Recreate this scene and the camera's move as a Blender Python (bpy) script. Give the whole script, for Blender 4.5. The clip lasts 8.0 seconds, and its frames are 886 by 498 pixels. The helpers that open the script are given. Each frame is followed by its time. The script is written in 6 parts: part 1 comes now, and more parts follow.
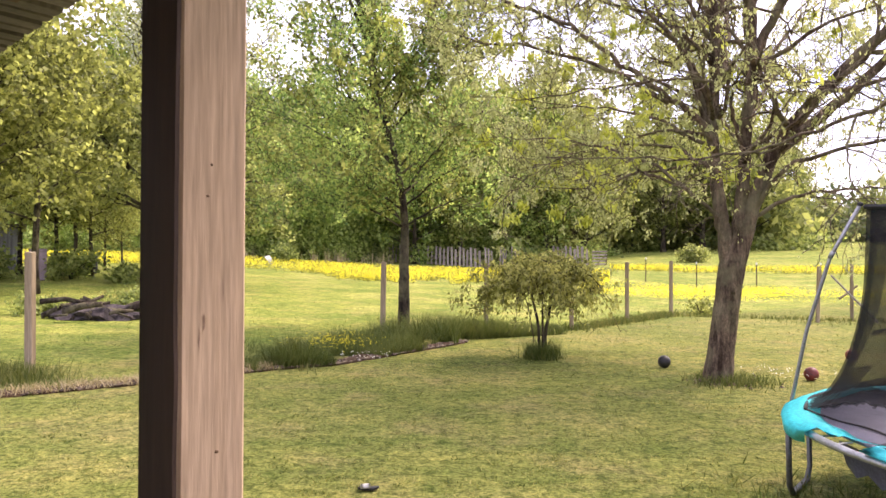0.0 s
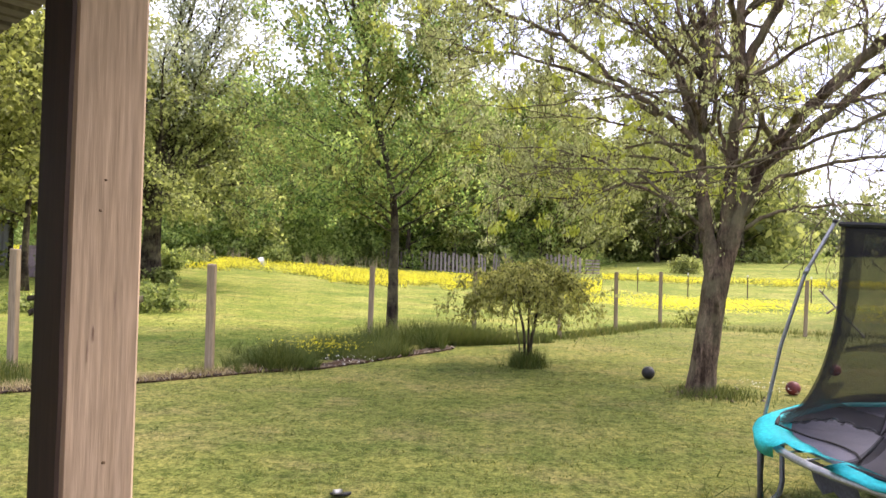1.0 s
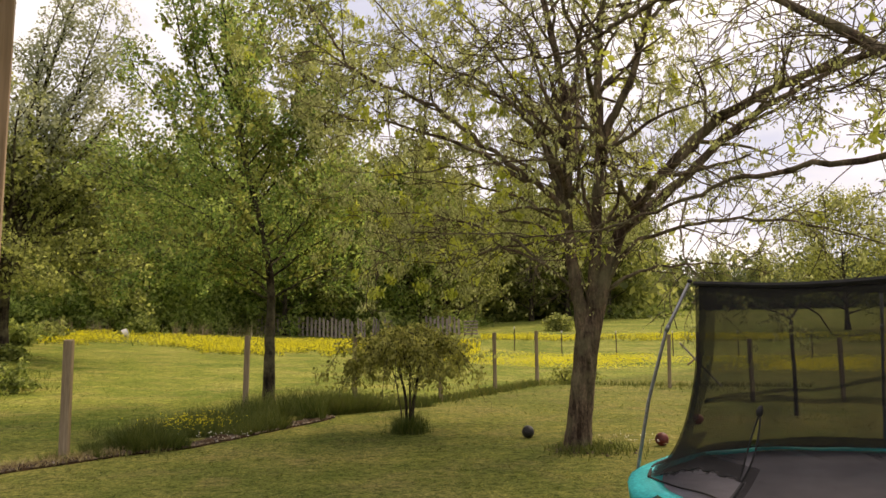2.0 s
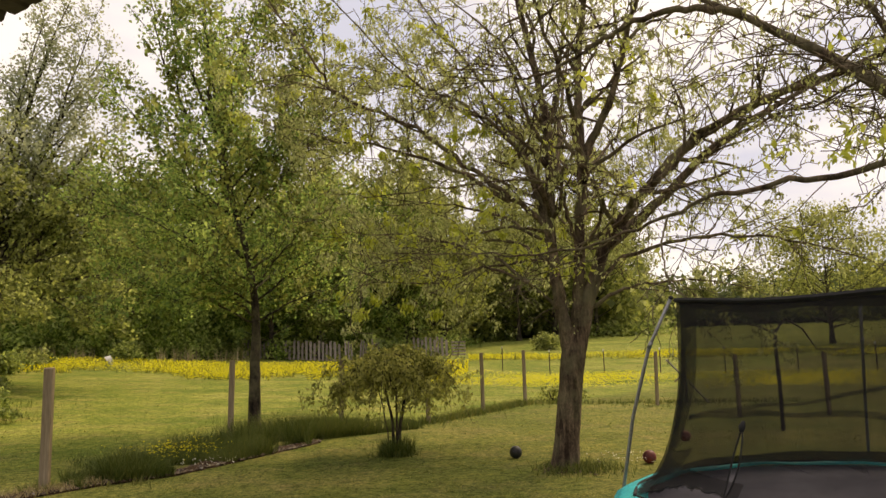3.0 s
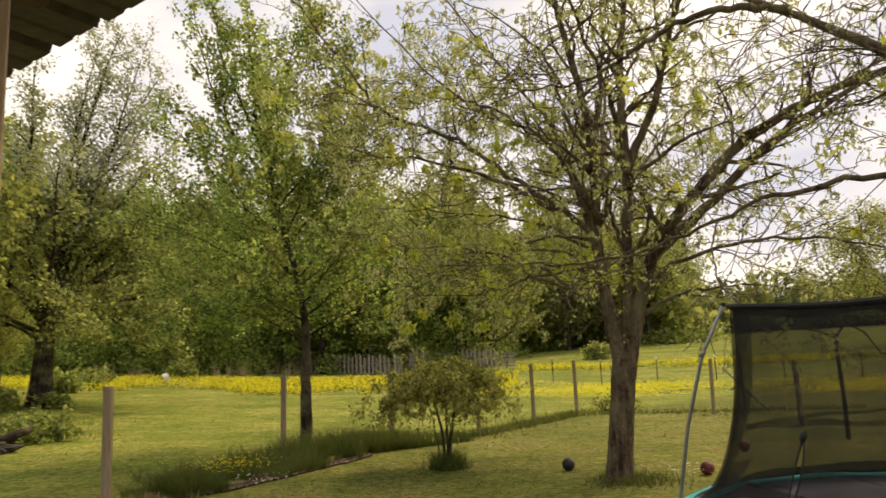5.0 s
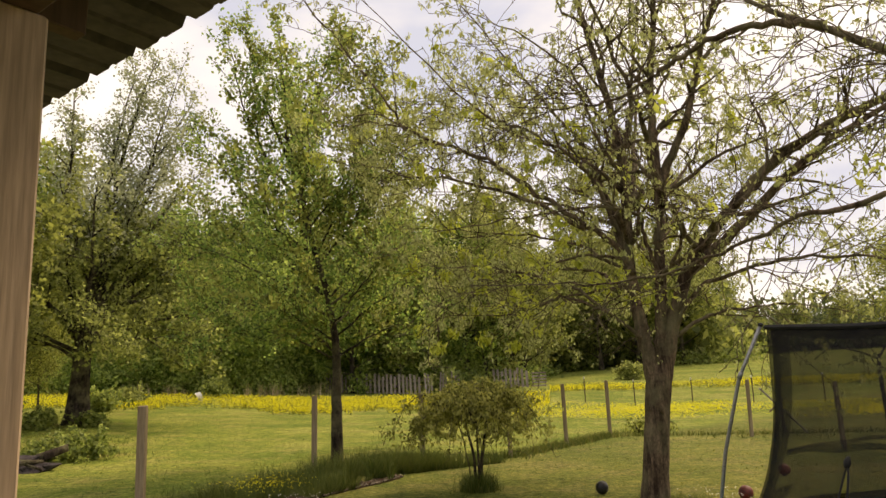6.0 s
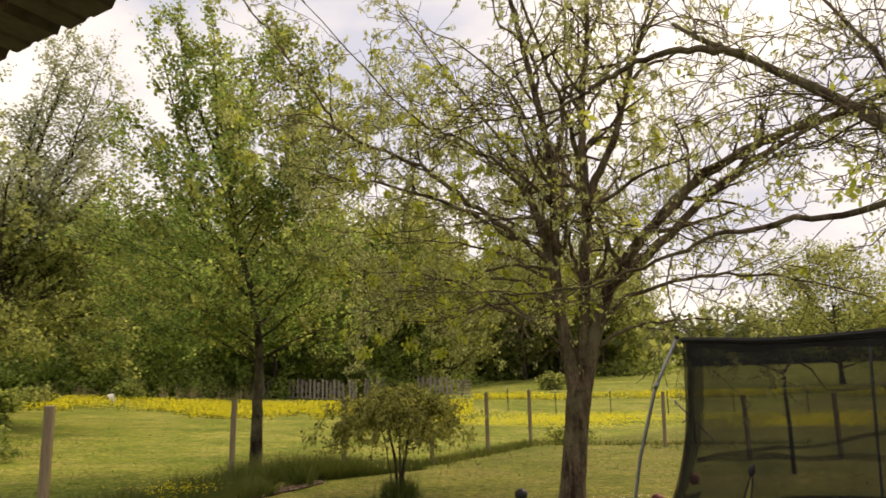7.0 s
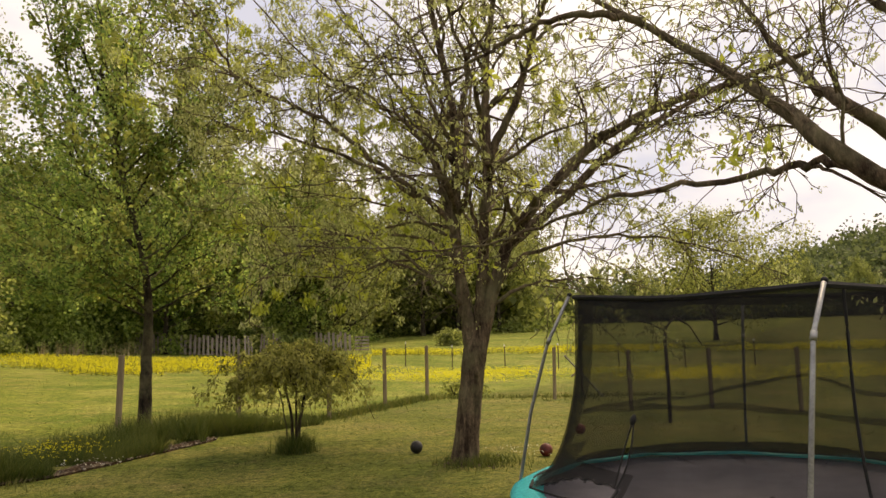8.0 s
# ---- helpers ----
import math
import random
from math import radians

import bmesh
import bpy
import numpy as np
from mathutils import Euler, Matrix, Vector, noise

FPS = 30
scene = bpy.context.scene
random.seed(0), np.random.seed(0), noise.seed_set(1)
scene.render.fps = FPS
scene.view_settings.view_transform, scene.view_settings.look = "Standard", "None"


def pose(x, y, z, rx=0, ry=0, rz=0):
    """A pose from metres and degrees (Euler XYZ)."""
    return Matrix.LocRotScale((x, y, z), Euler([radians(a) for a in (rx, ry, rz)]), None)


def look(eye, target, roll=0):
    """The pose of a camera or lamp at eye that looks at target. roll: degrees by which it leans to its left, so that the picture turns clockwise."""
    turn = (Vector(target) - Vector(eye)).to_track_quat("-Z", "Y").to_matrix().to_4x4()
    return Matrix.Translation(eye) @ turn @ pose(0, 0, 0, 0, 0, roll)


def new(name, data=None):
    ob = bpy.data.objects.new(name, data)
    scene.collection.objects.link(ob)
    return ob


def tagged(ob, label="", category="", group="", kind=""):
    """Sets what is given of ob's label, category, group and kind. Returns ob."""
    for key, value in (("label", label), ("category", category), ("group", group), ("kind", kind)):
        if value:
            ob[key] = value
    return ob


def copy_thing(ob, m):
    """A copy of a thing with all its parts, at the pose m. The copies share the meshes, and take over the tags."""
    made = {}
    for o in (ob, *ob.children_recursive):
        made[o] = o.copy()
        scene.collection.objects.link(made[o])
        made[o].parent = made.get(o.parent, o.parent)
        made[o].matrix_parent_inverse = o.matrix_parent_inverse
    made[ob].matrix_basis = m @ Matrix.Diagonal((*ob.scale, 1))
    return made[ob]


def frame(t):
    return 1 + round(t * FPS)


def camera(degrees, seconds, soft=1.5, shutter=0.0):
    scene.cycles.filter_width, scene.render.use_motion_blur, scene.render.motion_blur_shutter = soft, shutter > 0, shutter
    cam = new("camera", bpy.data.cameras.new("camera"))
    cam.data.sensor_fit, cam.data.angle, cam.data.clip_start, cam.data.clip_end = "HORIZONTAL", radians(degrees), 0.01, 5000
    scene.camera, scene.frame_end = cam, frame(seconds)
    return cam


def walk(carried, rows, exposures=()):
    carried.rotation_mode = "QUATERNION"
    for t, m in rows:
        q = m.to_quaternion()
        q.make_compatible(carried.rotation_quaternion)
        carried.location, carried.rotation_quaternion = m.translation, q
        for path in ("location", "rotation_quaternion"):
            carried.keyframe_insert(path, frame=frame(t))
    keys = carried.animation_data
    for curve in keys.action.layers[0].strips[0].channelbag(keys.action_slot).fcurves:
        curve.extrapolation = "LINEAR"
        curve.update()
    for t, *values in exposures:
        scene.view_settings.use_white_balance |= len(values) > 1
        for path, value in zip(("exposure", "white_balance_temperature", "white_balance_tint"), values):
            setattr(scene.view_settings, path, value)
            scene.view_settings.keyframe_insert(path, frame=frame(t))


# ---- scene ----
cam = camera(63.6, 8.0, 1.5, 0.2)
EXPOSURES = [(0, 1.36, 7150, 30), (1.0, 1.22, 6800, 23), (1.5, 0.72, 7700, 18), (2.0, 0.14, 9000, 17), (3.5, 0.05, 9600, 15), (5.0, 0.11, 9600, 14), (8.0, 0.1, 9700, 15)]
PATH = [
    (0, (0.071, 0.139, 1.759), (-0.075, 2.133, 1.785), 0.2),
    (0.5, (0.141, 0.141, 1.773), (0.021, 2.137, 1.765), 0.6),
    (1, (0.203, 0.131, 1.779), (0.07, 2.126, 1.82), 1.5),
    (1.2, (0.216, 0.129, 1.781), (0.122, 2.124, 1.879), 1.7),
    (1.5, (0.226, 0.128, 1.785), (0.241, 2.12, 1.958), 0.4),
    (2, (0.198, 0.115, 1.808), (0.401, 2.092, 2.028), -0.4),
    (2.2, (0.19, 0.095, 1.805), (0.392, 2.072, 2.031), -1.6),
    (3.3, (0.258, 0.11, 1.807), (0.503, 2.074, 2.092), -1.3),
    (3.5, (0.266, 0.125, 1.811), (0.485, 2.094, 2.086), -1.4),
    (4, (0.275, 0.137, 1.813), (0.498, 2.106, 2.08), -1.1),
    (4.5, (0.266, 0.117, 1.812), (0.562, 2.07, 2.125), -0.8),
    (5, (0.259, 0.117, 1.814), (0.37, 2.09, 2.127), -2.5),
    (5.2, (0.261, 0.12, 1.838), (0.305, 2.09, 2.184), -3.0),
    (6.5, (0.256, 0.134, 1.818), (0.296, 2.098, 2.192), -2.0),
    (7, (0.256, 0.126, 1.81), (0.481, 2.076, 2.192), -1.2),
    (7.5, (0.265, 0.142, 1.809), (0.678, 2.072, 2.134), -1.2),
    (8, (0.26, 0.145, 1.804), (0.758, 2.065, 2.062), -1.2),
]
walk(cam, [(t, look(eye, target, roll)) for t, eye, target, roll in PATH], EXPOSURES)

# ---- light ----
world = bpy.data.worlds.new("world")
scene.world = world
world.use_nodes = True
wn, wl = world.node_tree.nodes, world.node_tree.links
wn.clear()
SUN_EL, SUN_AZ = radians(52), radians(50)     # the sun stands ahead and to the right of the view, in thin cloud
w_out = wn.new("ShaderNodeOutputWorld")
w_bg = wn.new("ShaderNodeBackground")
w_sky = wn.new("ShaderNodeTexSky")
w_sky.sky_type, w_sky.sun_disc, w_sky.sun_elevation, w_sky.sun_rotation = "NISHITA", False, SUN_EL, SUN_AZ
w_sky.dust_density = 3.0
w_co = wn.new("ShaderNodeTexCoord")
w_map = wn.new("ShaderNodeMapping")
w_map.inputs["Scale"].default_value = (2.2, 2.2, 5.0)
w_noise = wn.new("ShaderNodeTexNoise")
w_noise.inputs["Scale"].default_value, w_noise.inputs["Detail"].default_value = 1.3, 5
w_ramp = wn.new("ShaderNodeValToRGB")
w_ramp.color_ramp.elements[0].position, w_ramp.color_ramp.elements[0].color = 0.36, (6.0, 7.3, 10.8, 1)
w_ramp.color_ramp.elements[1].position, w_ramp.color_ramp.elements[1].color = 0.62, (11.1, 12.0, 13.9, 1)
w_mix = wn.new("ShaderNodeMix")
w_mix.data_type = "RGBA"
w_mix.inputs["Factor"].default_value = 0.88     # thin sky-wide cloud
wl.new(w_co.outputs["Generated"], w_map.inputs["Vector"])
wl.new(w_map.outputs["Vector"], w_noise.inputs["Vector"])
wl.new(w_noise.outputs["Fac"], w_ramp.inputs["Fac"])
wl.new(w_sky.outputs["Color"], w_mix.inputs["A"])
wl.new(w_ramp.outputs["Color"], w_mix.inputs["B"])
wl.new(w_mix.outputs["Result"], w_bg.inputs["Color"])
w_bg.inputs["Strength"].default_value = 0.1
wl.new(w_bg.outputs["Background"], w_out.inputs["Surface"])

sun = new("sun", bpy.data.lights.new("sun", "SUN"))
sun.data.energy, sun.data.angle, sun.data.color = 3.4, radians(24), (1.0, 0.93, 0.80)
sun.matrix_world = look((math.sin(SUN_AZ) * 40, math.cos(SUN_AZ) * 40, 40 * math.tan(SUN_EL)), (0, 0, 0))


# ---- materials ----
def material(name):
    m = bpy.data.materials.new(name)
    m.use_nodes = True
    n = m.node_tree.nodes
    return m, n, m.node_tree.links, n["Principled BSDF"]


def noise_node(n, l, scale, detail=4, coords="Object", stretch=(1, 1, 1), rough=0.55):
    co = n.new("ShaderNodeTexCoord")
    mp = n.new("ShaderNodeMapping")
    mp.inputs["Scale"].default_value = stretch
    tx = n.new("ShaderNodeTexNoise")
    tx.inputs["Scale"].default_value, tx.inputs["Detail"].default_value, tx.inputs["Roughness"].default_value = scale, detail, rough
    l.new(co.outputs[coords], mp.inputs["Vector"])
    l.new(mp.outputs["Vector"], tx.inputs["Vector"])
    return tx


def ramp(n, l, source, stops):
    r = n.new("ShaderNodeValToRGB")
    e = r.color_ramp.elements
    while len(e) < len(stops):
        e.new(0.5)
    for el, (pos, col) in zip(e, stops):
        el.position, el.color = pos, (*col, 1)
    l.new(source, r.inputs["Fac"])
    return r.outputs["Color"]


def mixed(n, l, fac, a, b, kind="MIX"):
    m = n.new("ShaderNodeMix")
    m.data_type, m.blend_type = "RGBA", kind
    for key, v in (("Factor", fac), ("A", a), ("B", b)):
        if isinstance(v, (int, float)):
            m.inputs[key].default_value = v
        elif isinstance(v, tuple):
            m.inputs[key].default_value = (*v, 1)
        else:
            l.new(v, m.inputs[key])
    return m.outputs["Result"]


def bump(n, l, height, bsdf, strength=0.4, distance=0.01):
    b = n.new("ShaderNodeBump")
    b.inputs["Strength"].default_value, b.inputs["Distance"].default_value = strength, distance
    l.new(height, b.inputs["Height"])
    l.new(b.outputs["Normal"], bsdf.inputs["Normal"])


def surface(name, stops, scale=6, rough=0.8, metal=0.0, stretch=(1, 1, 1), fine=60, relief=0.3, depth=0.004, coords="Object", spread=True):
    """A two-scale mottled surface."""
    m, n, l, b = material(name)
    big = noise_node(n, l, scale, 5, coords, stretch)
    small = noise_node(n, l, fine, 3, coords, stretch)
    col = ramp(n, l, big.outputs["Fac"], stops)
    grain = ramp(n, l, small.outputs["Fac"], [(0.3, (0.72, 0.72, 0.72)), (0.7, (1.12, 1.12, 1.12))])
    col = mixed(n, l, 1.0, col, grain, "MULTIPLY")
    if spread:
        info = n.new("ShaderNodeObjectInfo")
        tone = ramp(n, l, info.outputs["Random"], [(0, (0.8, 0.8, 0.8)), (1, (1.15, 1.15, 1.15))])
        col = mixed(n, l, 1.0, col, tone, "MULTIPLY")
    l.new(col, b.inputs["Base Color"])
    b.inputs["Roughness"].default_value, b.inputs["Metallic"].default_value = rough, metal
    b.inputs["Specular IOR Level"].default_value = 0.1 if rough > 0.82 else 0.4
    bump(n, l, small.outputs["Fac"], b, relief, depth)
    return m


def leaf_material(name, dark, mid, light, glow=0.45, scale=0.5, each=0.55, span=(0.35, 0.75, 1.0)):
    m, n, l, b = material(name)
    geo = n.new("ShaderNodeNewGeometry")
    tx = noise_node(n, l, scale, 3)
    a = n.new("ShaderNodeMath")
    a.operation = "MULTIPLY_ADD"
    l.new(geo.outputs["Random Per Island"], a.inputs[0])
    a.inputs[1].default_value = each
    l.new(tx.outputs["Fac"], a.inputs[2])
    col = ramp(n, l, a.outputs[0], list(zip(span, (dark, mid, light))))
    l.new(col, b.inputs["Base Color"])
    b.inputs["Roughness"].default_value = 0.55
    b.inputs["Specular IOR Level"].default_value = 0.18
    tr = n.new("ShaderNodeBsdfTranslucent")
    l.new(mixed(n, l, 1.0, col, (1.12, 1.14, 0.84), "MULTIPLY"), tr.inputs["Color"])
    mx = n.new("ShaderNodeMixShader")
    mx.inputs["Fac"].default_value = glow
    l.new(b.outputs["BSDF"], mx.inputs[1])
    l.new(tr.outputs["BSDF"], mx.inputs[2])
    l.new(mx.outputs["Shader"], n["Material Output"].inputs["Surface"])
    return m


def ground_material():
    m, n, l, b = material("lawn_and_meadow")
    patch = noise_node(n, l, 0.35, 5)
    worn = noise_node(n, l, 0.9, 5, rough=0.65)
    tuft = noise_node(n, l, 8.0, 6, rough=0.75)
    fine = noise_node(n, l, 26.0, 5, rough=0.75)
    mow = noise_node(n, l, 0.5, 4, stretch=(0.22, 2.4, 1))
    col = ramp(n, l, patch.outputs["Fac"], [(0.32, (0.074, 0.10, 0.025)), (0.5, (0.134, 0.146, 0.04)), (0.66, (0.205, 0.19, 0.068))])
    col = mixed(n, l, 0.28, col, ramp(n, l, mow.outputs["Fac"], [(0.38, (0.062, 0.098, 0.017)), (0.62, (0.19, 0.195, 0.046))]))
    col = mixed(n, l, ramp(n, l, worn.outputs["Fac"], [(0.5, (0, 0, 0)), (0.68, (0.6, 0.6, 0.6))]), col, (0.19, 0.158, 0.068))
    blot = noise_node(n, l, 2.1, 4, rough=0.6)
    col = mixed(n, l, 0.55, col, ramp(n, l, blot.outputs["Fac"], [(0.36, (0.62, 0.76, 0.60)), (0.5, (1.0, 1.0, 1.0)), (0.64, (1.28, 1.2, 1.2))]), "MULTIPLY")
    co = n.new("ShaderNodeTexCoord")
    line = n.new("ShaderNodeVectorMath")     # hay meadow beyond the fence, its sunnier brightness mixed into the colour; lawn on this side
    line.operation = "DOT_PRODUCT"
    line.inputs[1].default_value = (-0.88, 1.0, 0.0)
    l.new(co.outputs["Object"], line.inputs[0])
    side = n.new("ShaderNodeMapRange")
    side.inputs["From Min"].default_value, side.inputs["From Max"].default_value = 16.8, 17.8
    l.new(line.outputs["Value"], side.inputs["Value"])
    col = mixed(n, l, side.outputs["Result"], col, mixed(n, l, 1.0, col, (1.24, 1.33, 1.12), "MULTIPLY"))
    col = mixed(n, l, 0.85, col, ramp(n, l, tuft.outputs["Fac"], [(0.4, (0.42, 0.5, 0.4)), (0.5, (1.0, 1.0, 1.0)), (0.62, (1.42, 1.34, 1.36))]), "MULTIPLY")
    col = mixed(n, l, 0.8, col, ramp(n, l, fine.outputs["Fac"], [(0.40, (0.45, 0.47, 0.40)), (0.6, (1.55, 1.5, 1.5))]), "MULTIPLY")
    l.new(col, b.inputs["Base Color"])
    b.inputs["Roughness"].default_value = 0.95
    b.inputs["Specular IOR Level"].default_value = 0.06
    bump(n, l, tuft.outputs["Fac"], b, 0.7, 0.06)
    return m


def bark_material(name, dark, light, scale=9):
    """Plated bark: dark furrows along the stem, lighter ridges, lichen in patches."""
    m, n, l, b = material(name)
    ridge = noise_node(n, l, scale, 6, stretch=(1, 1, 0.2), rough=0.7)
    flake = noise_node(n, l, scale * 4, 4, stretch=(1, 1, 0.5), rough=0.7)
    moss = noise_node(n, l, 2.2, 5, rough=0.65)
    col = ramp(n, l, ridge.outputs["Fac"], [(0.40, dark), (0.52, tuple(0.55 * v for v in light)), (0.62, light)])
    col = mixed(n, l, 0.8, col, ramp(n, l, flake.outputs["Fac"], [(0.38, (0.55, 0.53, 0.5)), (0.62, (1.45, 1.42, 1.36))]), "MULTIPLY")
    col = mixed(n, l, ramp(n, l, moss.outputs["Fac"], [(0.44, (0, 0, 0)), (0.64, (0.65, 0.65, 0.65))]), col, (0.185, 0.17, 0.10))
    l.new(col, b.inputs["Base Color"])
    b.inputs["Roughness"].default_value = 0.92
    b.inputs["Specular IOR Level"].default_value = 0.15
    bump(n, l, ridge.outputs["Fac"], b, 1.0, 0.05)
    return m


def net_material():
    """Woven black netting: the holes let the view through."""
    m, n, l, b = material("black_netting")
    b.inputs["Base Color"].default_value = (0.022, 0.021, 0.021, 1)
    b.inputs["Roughness"].default_value = 0.9
    b.inputs["Specular IOR Level"].default_value = 0.03
    clear = n.new("ShaderNodeBsdfTransparent")
    mx = n.new("ShaderNodeMixShader")
    tx = noise_node(n, l, 2.5, 4)
    fac = ramp(n, l, tx.outputs["Fac"], [(0.3, (0.52, 0.52, 0.52)), (0.7, (0.66, 0.66, 0.66))])
    l.new(fac, mx.inputs["Fac"])
    l.new(clear.outputs["BSDF"], mx.inputs[1])
    l.new(b.outputs["BSDF"], mx.inputs[2])
    l.new(mx.outputs["Shader"], n["Material Output"].inputs["Surface"])
    return m


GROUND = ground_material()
GRASS = leaf_material("grass_blades", (0.045, 0.07, 0.018), (0.175, 0.195, 0.05), (0.32, 0.295, 0.11), 0.5, 6.0, 0.25, (0.45, 0.62, 0.8))
WEED = leaf_material("rough_grass", (0.045, 0.07, 0.015), (0.095, 0.12, 0.03), (0.19, 0.185, 0.065), 0.4, 0.8)
TALL_GRASS = leaf_material("tall_grass", (0.034, 0.058, 0.014), (0.078, 0.108, 0.026), (0.15, 0.165, 0.05), 0.3, 0.8)
DRY_GRASS = leaf_material("dry_reeds", (0.25, 0.19, 0.09), (0.36, 0.29, 0.16), (0.5, 0.42, 0.26), 0.25)
YELLOW = leaf_material("buttercup_petals", (0.60, 0.53, 0.03), (0.75, 0.67, 0.05), (0.83, 0.76, 0.10), 0.5)
WHITE_PETAL = leaf_material("white_petals", (0.6, 0.6, 0.55), (0.75, 0.75, 0.7), (0.85, 0.85, 0.8), 0.3)
LEAF_YOUNG = leaf_material("young_leaves", (0.21, 0.228, 0.11), (0.345, 0.367, 0.18), (0.51, 0.535, 0.30), 0.68)
LEAF_LIME = leaf_material("lime_leaves", (0.29, 0.33, 0.06), (0.45, 0.49, 0.10), (0.59, 0.62, 0.17), 0.62)
LEAF_MAPLE = leaf_material("maple_leaves", (0.108, 0.185, 0.06), (0.215, 0.325, 0.108), (0.42, 0.51, 0.185), 0.66, 0.45, 0.8, (0.4, 0.85, 1.3))
LEAF_WOOD = leaf_material("woodland_leaves", (0.085, 0.14, 0.04), (0.195, 0.285, 0.08), (0.38, 0.46, 0.145), 0.64, 0.35, 0.8, (0.4, 0.85, 1.3))
LEAF_GOLD = leaf_material("golden_leaves", (0.11, 0.125, 0.038), (0.22, 0.24, 0.078), (0.39, 0.41, 0.145), 0.62, 0.4, 0.8, (0.4, 0.85, 1.3))
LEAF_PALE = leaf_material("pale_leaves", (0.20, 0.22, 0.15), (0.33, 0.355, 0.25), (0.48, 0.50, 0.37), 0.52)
LEAF_SHRUB = leaf_material("shrub_leaves", (0.125, 0.132, 0.04), (0.26, 0.262, 0.085), (0.45, 0.44, 0.17), 0.62, 3.0, 0.8, (0.4, 0.85, 1.3))
LEAF_OLIVE = leaf_material("olive_leaves", (0.10, 0.12, 0.045), (0.21, 0.24, 0.088), (0.38, 0.41, 0.165), 0.64, 0.5, 0.8, (0.4, 0.85, 1.3))
LEAF_DARK = leaf_material("undergrowth_leaves", (0.10, 0.14, 0.046), (0.20, 0.25, 0.083), (0.35, 0.40, 0.145), 0.62, 0.5, 0.8, (0.4, 0.85, 1.3))
LEAF_EDGE = leaf_material("wood_edge_leaves", (0.115, 0.175, 0.05), (0.25, 0.335, 0.10), (0.44, 0.52, 0.185), 0.66, 0.4, 0.8, (0.4, 0.85, 1.3))
LEAF_HAZE = leaf_material("hazy_woodland_leaves", (0.095, 0.12, 0.042), (0.19, 0.22, 0.078), (0.33, 0.355, 0.125), 0.6, 0.3, 0.8, (0.4, 0.85, 1.3))
LEAF_FAR = leaf_material("far_hill_leaves", (0.05, 0.07, 0.035), (0.085, 0.11, 0.052), (0.15, 0.18, 0.085), 0.5, 0.06, 0.8, (0.4, 0.85, 1.3))
BARK = bark_material("grey_brown_bark", (0.036, 0.023, 0.016), (0.18, 0.13, 0.092), 9)
BARK_DARK = bark_material("dark_bark", (0.013, 0.010, 0.008), (0.06, 0.045, 0.036))
TIMBER = surface("weathered_post_timber", [(0.3, (0.18, 0.135, 0.085)), (0.7, (0.33, 0.262, 0.178))], 5, 0.85, 0, (1, 1, 0.08), 50, 0.5, 0.004)
LUMBER = surface("porch_lumber", [(0.3, (0.315, 0.225, 0.157)), (0.5, (0.40, 0.29, 0.205)), (0.72, (0.46, 0.34, 0.25))], 17, 0.8, 0, (1, 1, 0.06), 150, 0.4, 0.002)
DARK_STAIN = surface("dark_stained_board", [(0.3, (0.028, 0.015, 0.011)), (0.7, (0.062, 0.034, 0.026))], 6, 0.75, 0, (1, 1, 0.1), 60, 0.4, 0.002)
SCAR = surface("scarred_timber", [(0.3, (0.37, 0.25, 0.195)), (0.7, (0.47, 0.33, 0.265))], 60, 0.85)
STAINED = surface("brown_stained_timber", [(0.3, (0.085, 0.05, 0.03)), (0.7, (0.16, 0.095, 0.055))], 6, 0.7, 0, (1, 1, 0.1), 60, 0.4, 0.002)
ROOF_METAL = surface("galvanised_roof_sheet", [(0.3, (0.085, 0.076, 0.05)), (0.7, (0.14, 0.126, 0.085))], 3, 0.6, 0.3, (1, 1, 1), 40, 0.15, 0.001)
STEEL = surface("galvanised_steel_tube", [(0.3, (0.29, 0.295, 0.30)), (0.7, (0.43, 0.435, 0.44))], 12, 0.45, 0.7, (1, 1, 1), 90, 0.1, 0.001)
DULL_STEEL = surface("dull_grey_tube", [(0.3, (0.085, 0.085, 0.085)), (0.7, (0.15, 0.148, 0.145))], 12, 0.5, 0.5, (1, 1, 1), 90, 0.1, 0.001)
TEAL = surface("teal_vinyl", [(0.3, (0.0, 0.60, 0.64)), (0.7, (0.012, 0.78, 0.82))], 5, 0.45, 0, (1, 1, 1), 50, 0.3, 0.004)
MAT_CLOTH = surface("jumping_mat", [(0.3, (0.185, 0.18, 0.235)), (0.7, (0.26, 0.255, 0.325))], 4, 0.65, 0, (1, 1, 1), 120, 0.3, 0.001)
BLACK_CLOTH = surface("black_webbing", [(0.3, (0.007, 0.007, 0.008)), (0.7, (0.016, 0.016, 0.017))], 8, 0.8)
GREY_PLASTIC = surface("grey_plastic", [(0.3, (0.13, 0.13, 0.17)), (0.7, (0.2, 0.2, 0.26))], 8, 0.6)
BALL_BLACK = surface("black_rubber", [(0.3, (0.012, 0.012, 0.013)), (0.7, (0.03, 0.028, 0.028))], 9, 0.5)
BALL_RED = surface("red_brown_rubber", [(0.3, (0.10, 0.015, 0.012)), (0.7, (0.20, 0.032, 0.022))], 9, 0.55)
BALL_ORANGE = surface("orange_rubber", [(0.3, (0.16, 0.03, 0.015)), (0.7, (0.25, 0.055, 0.028))], 9, 0.55)
SOIL = surface("bare_soil", [(0.3, (0.026, 0.015, 0.009)), (0.7, (0.07, 0.041, 0.024))], 4, 0.95, 0, (1, 1, 1), 30, 0.9, 0.03)
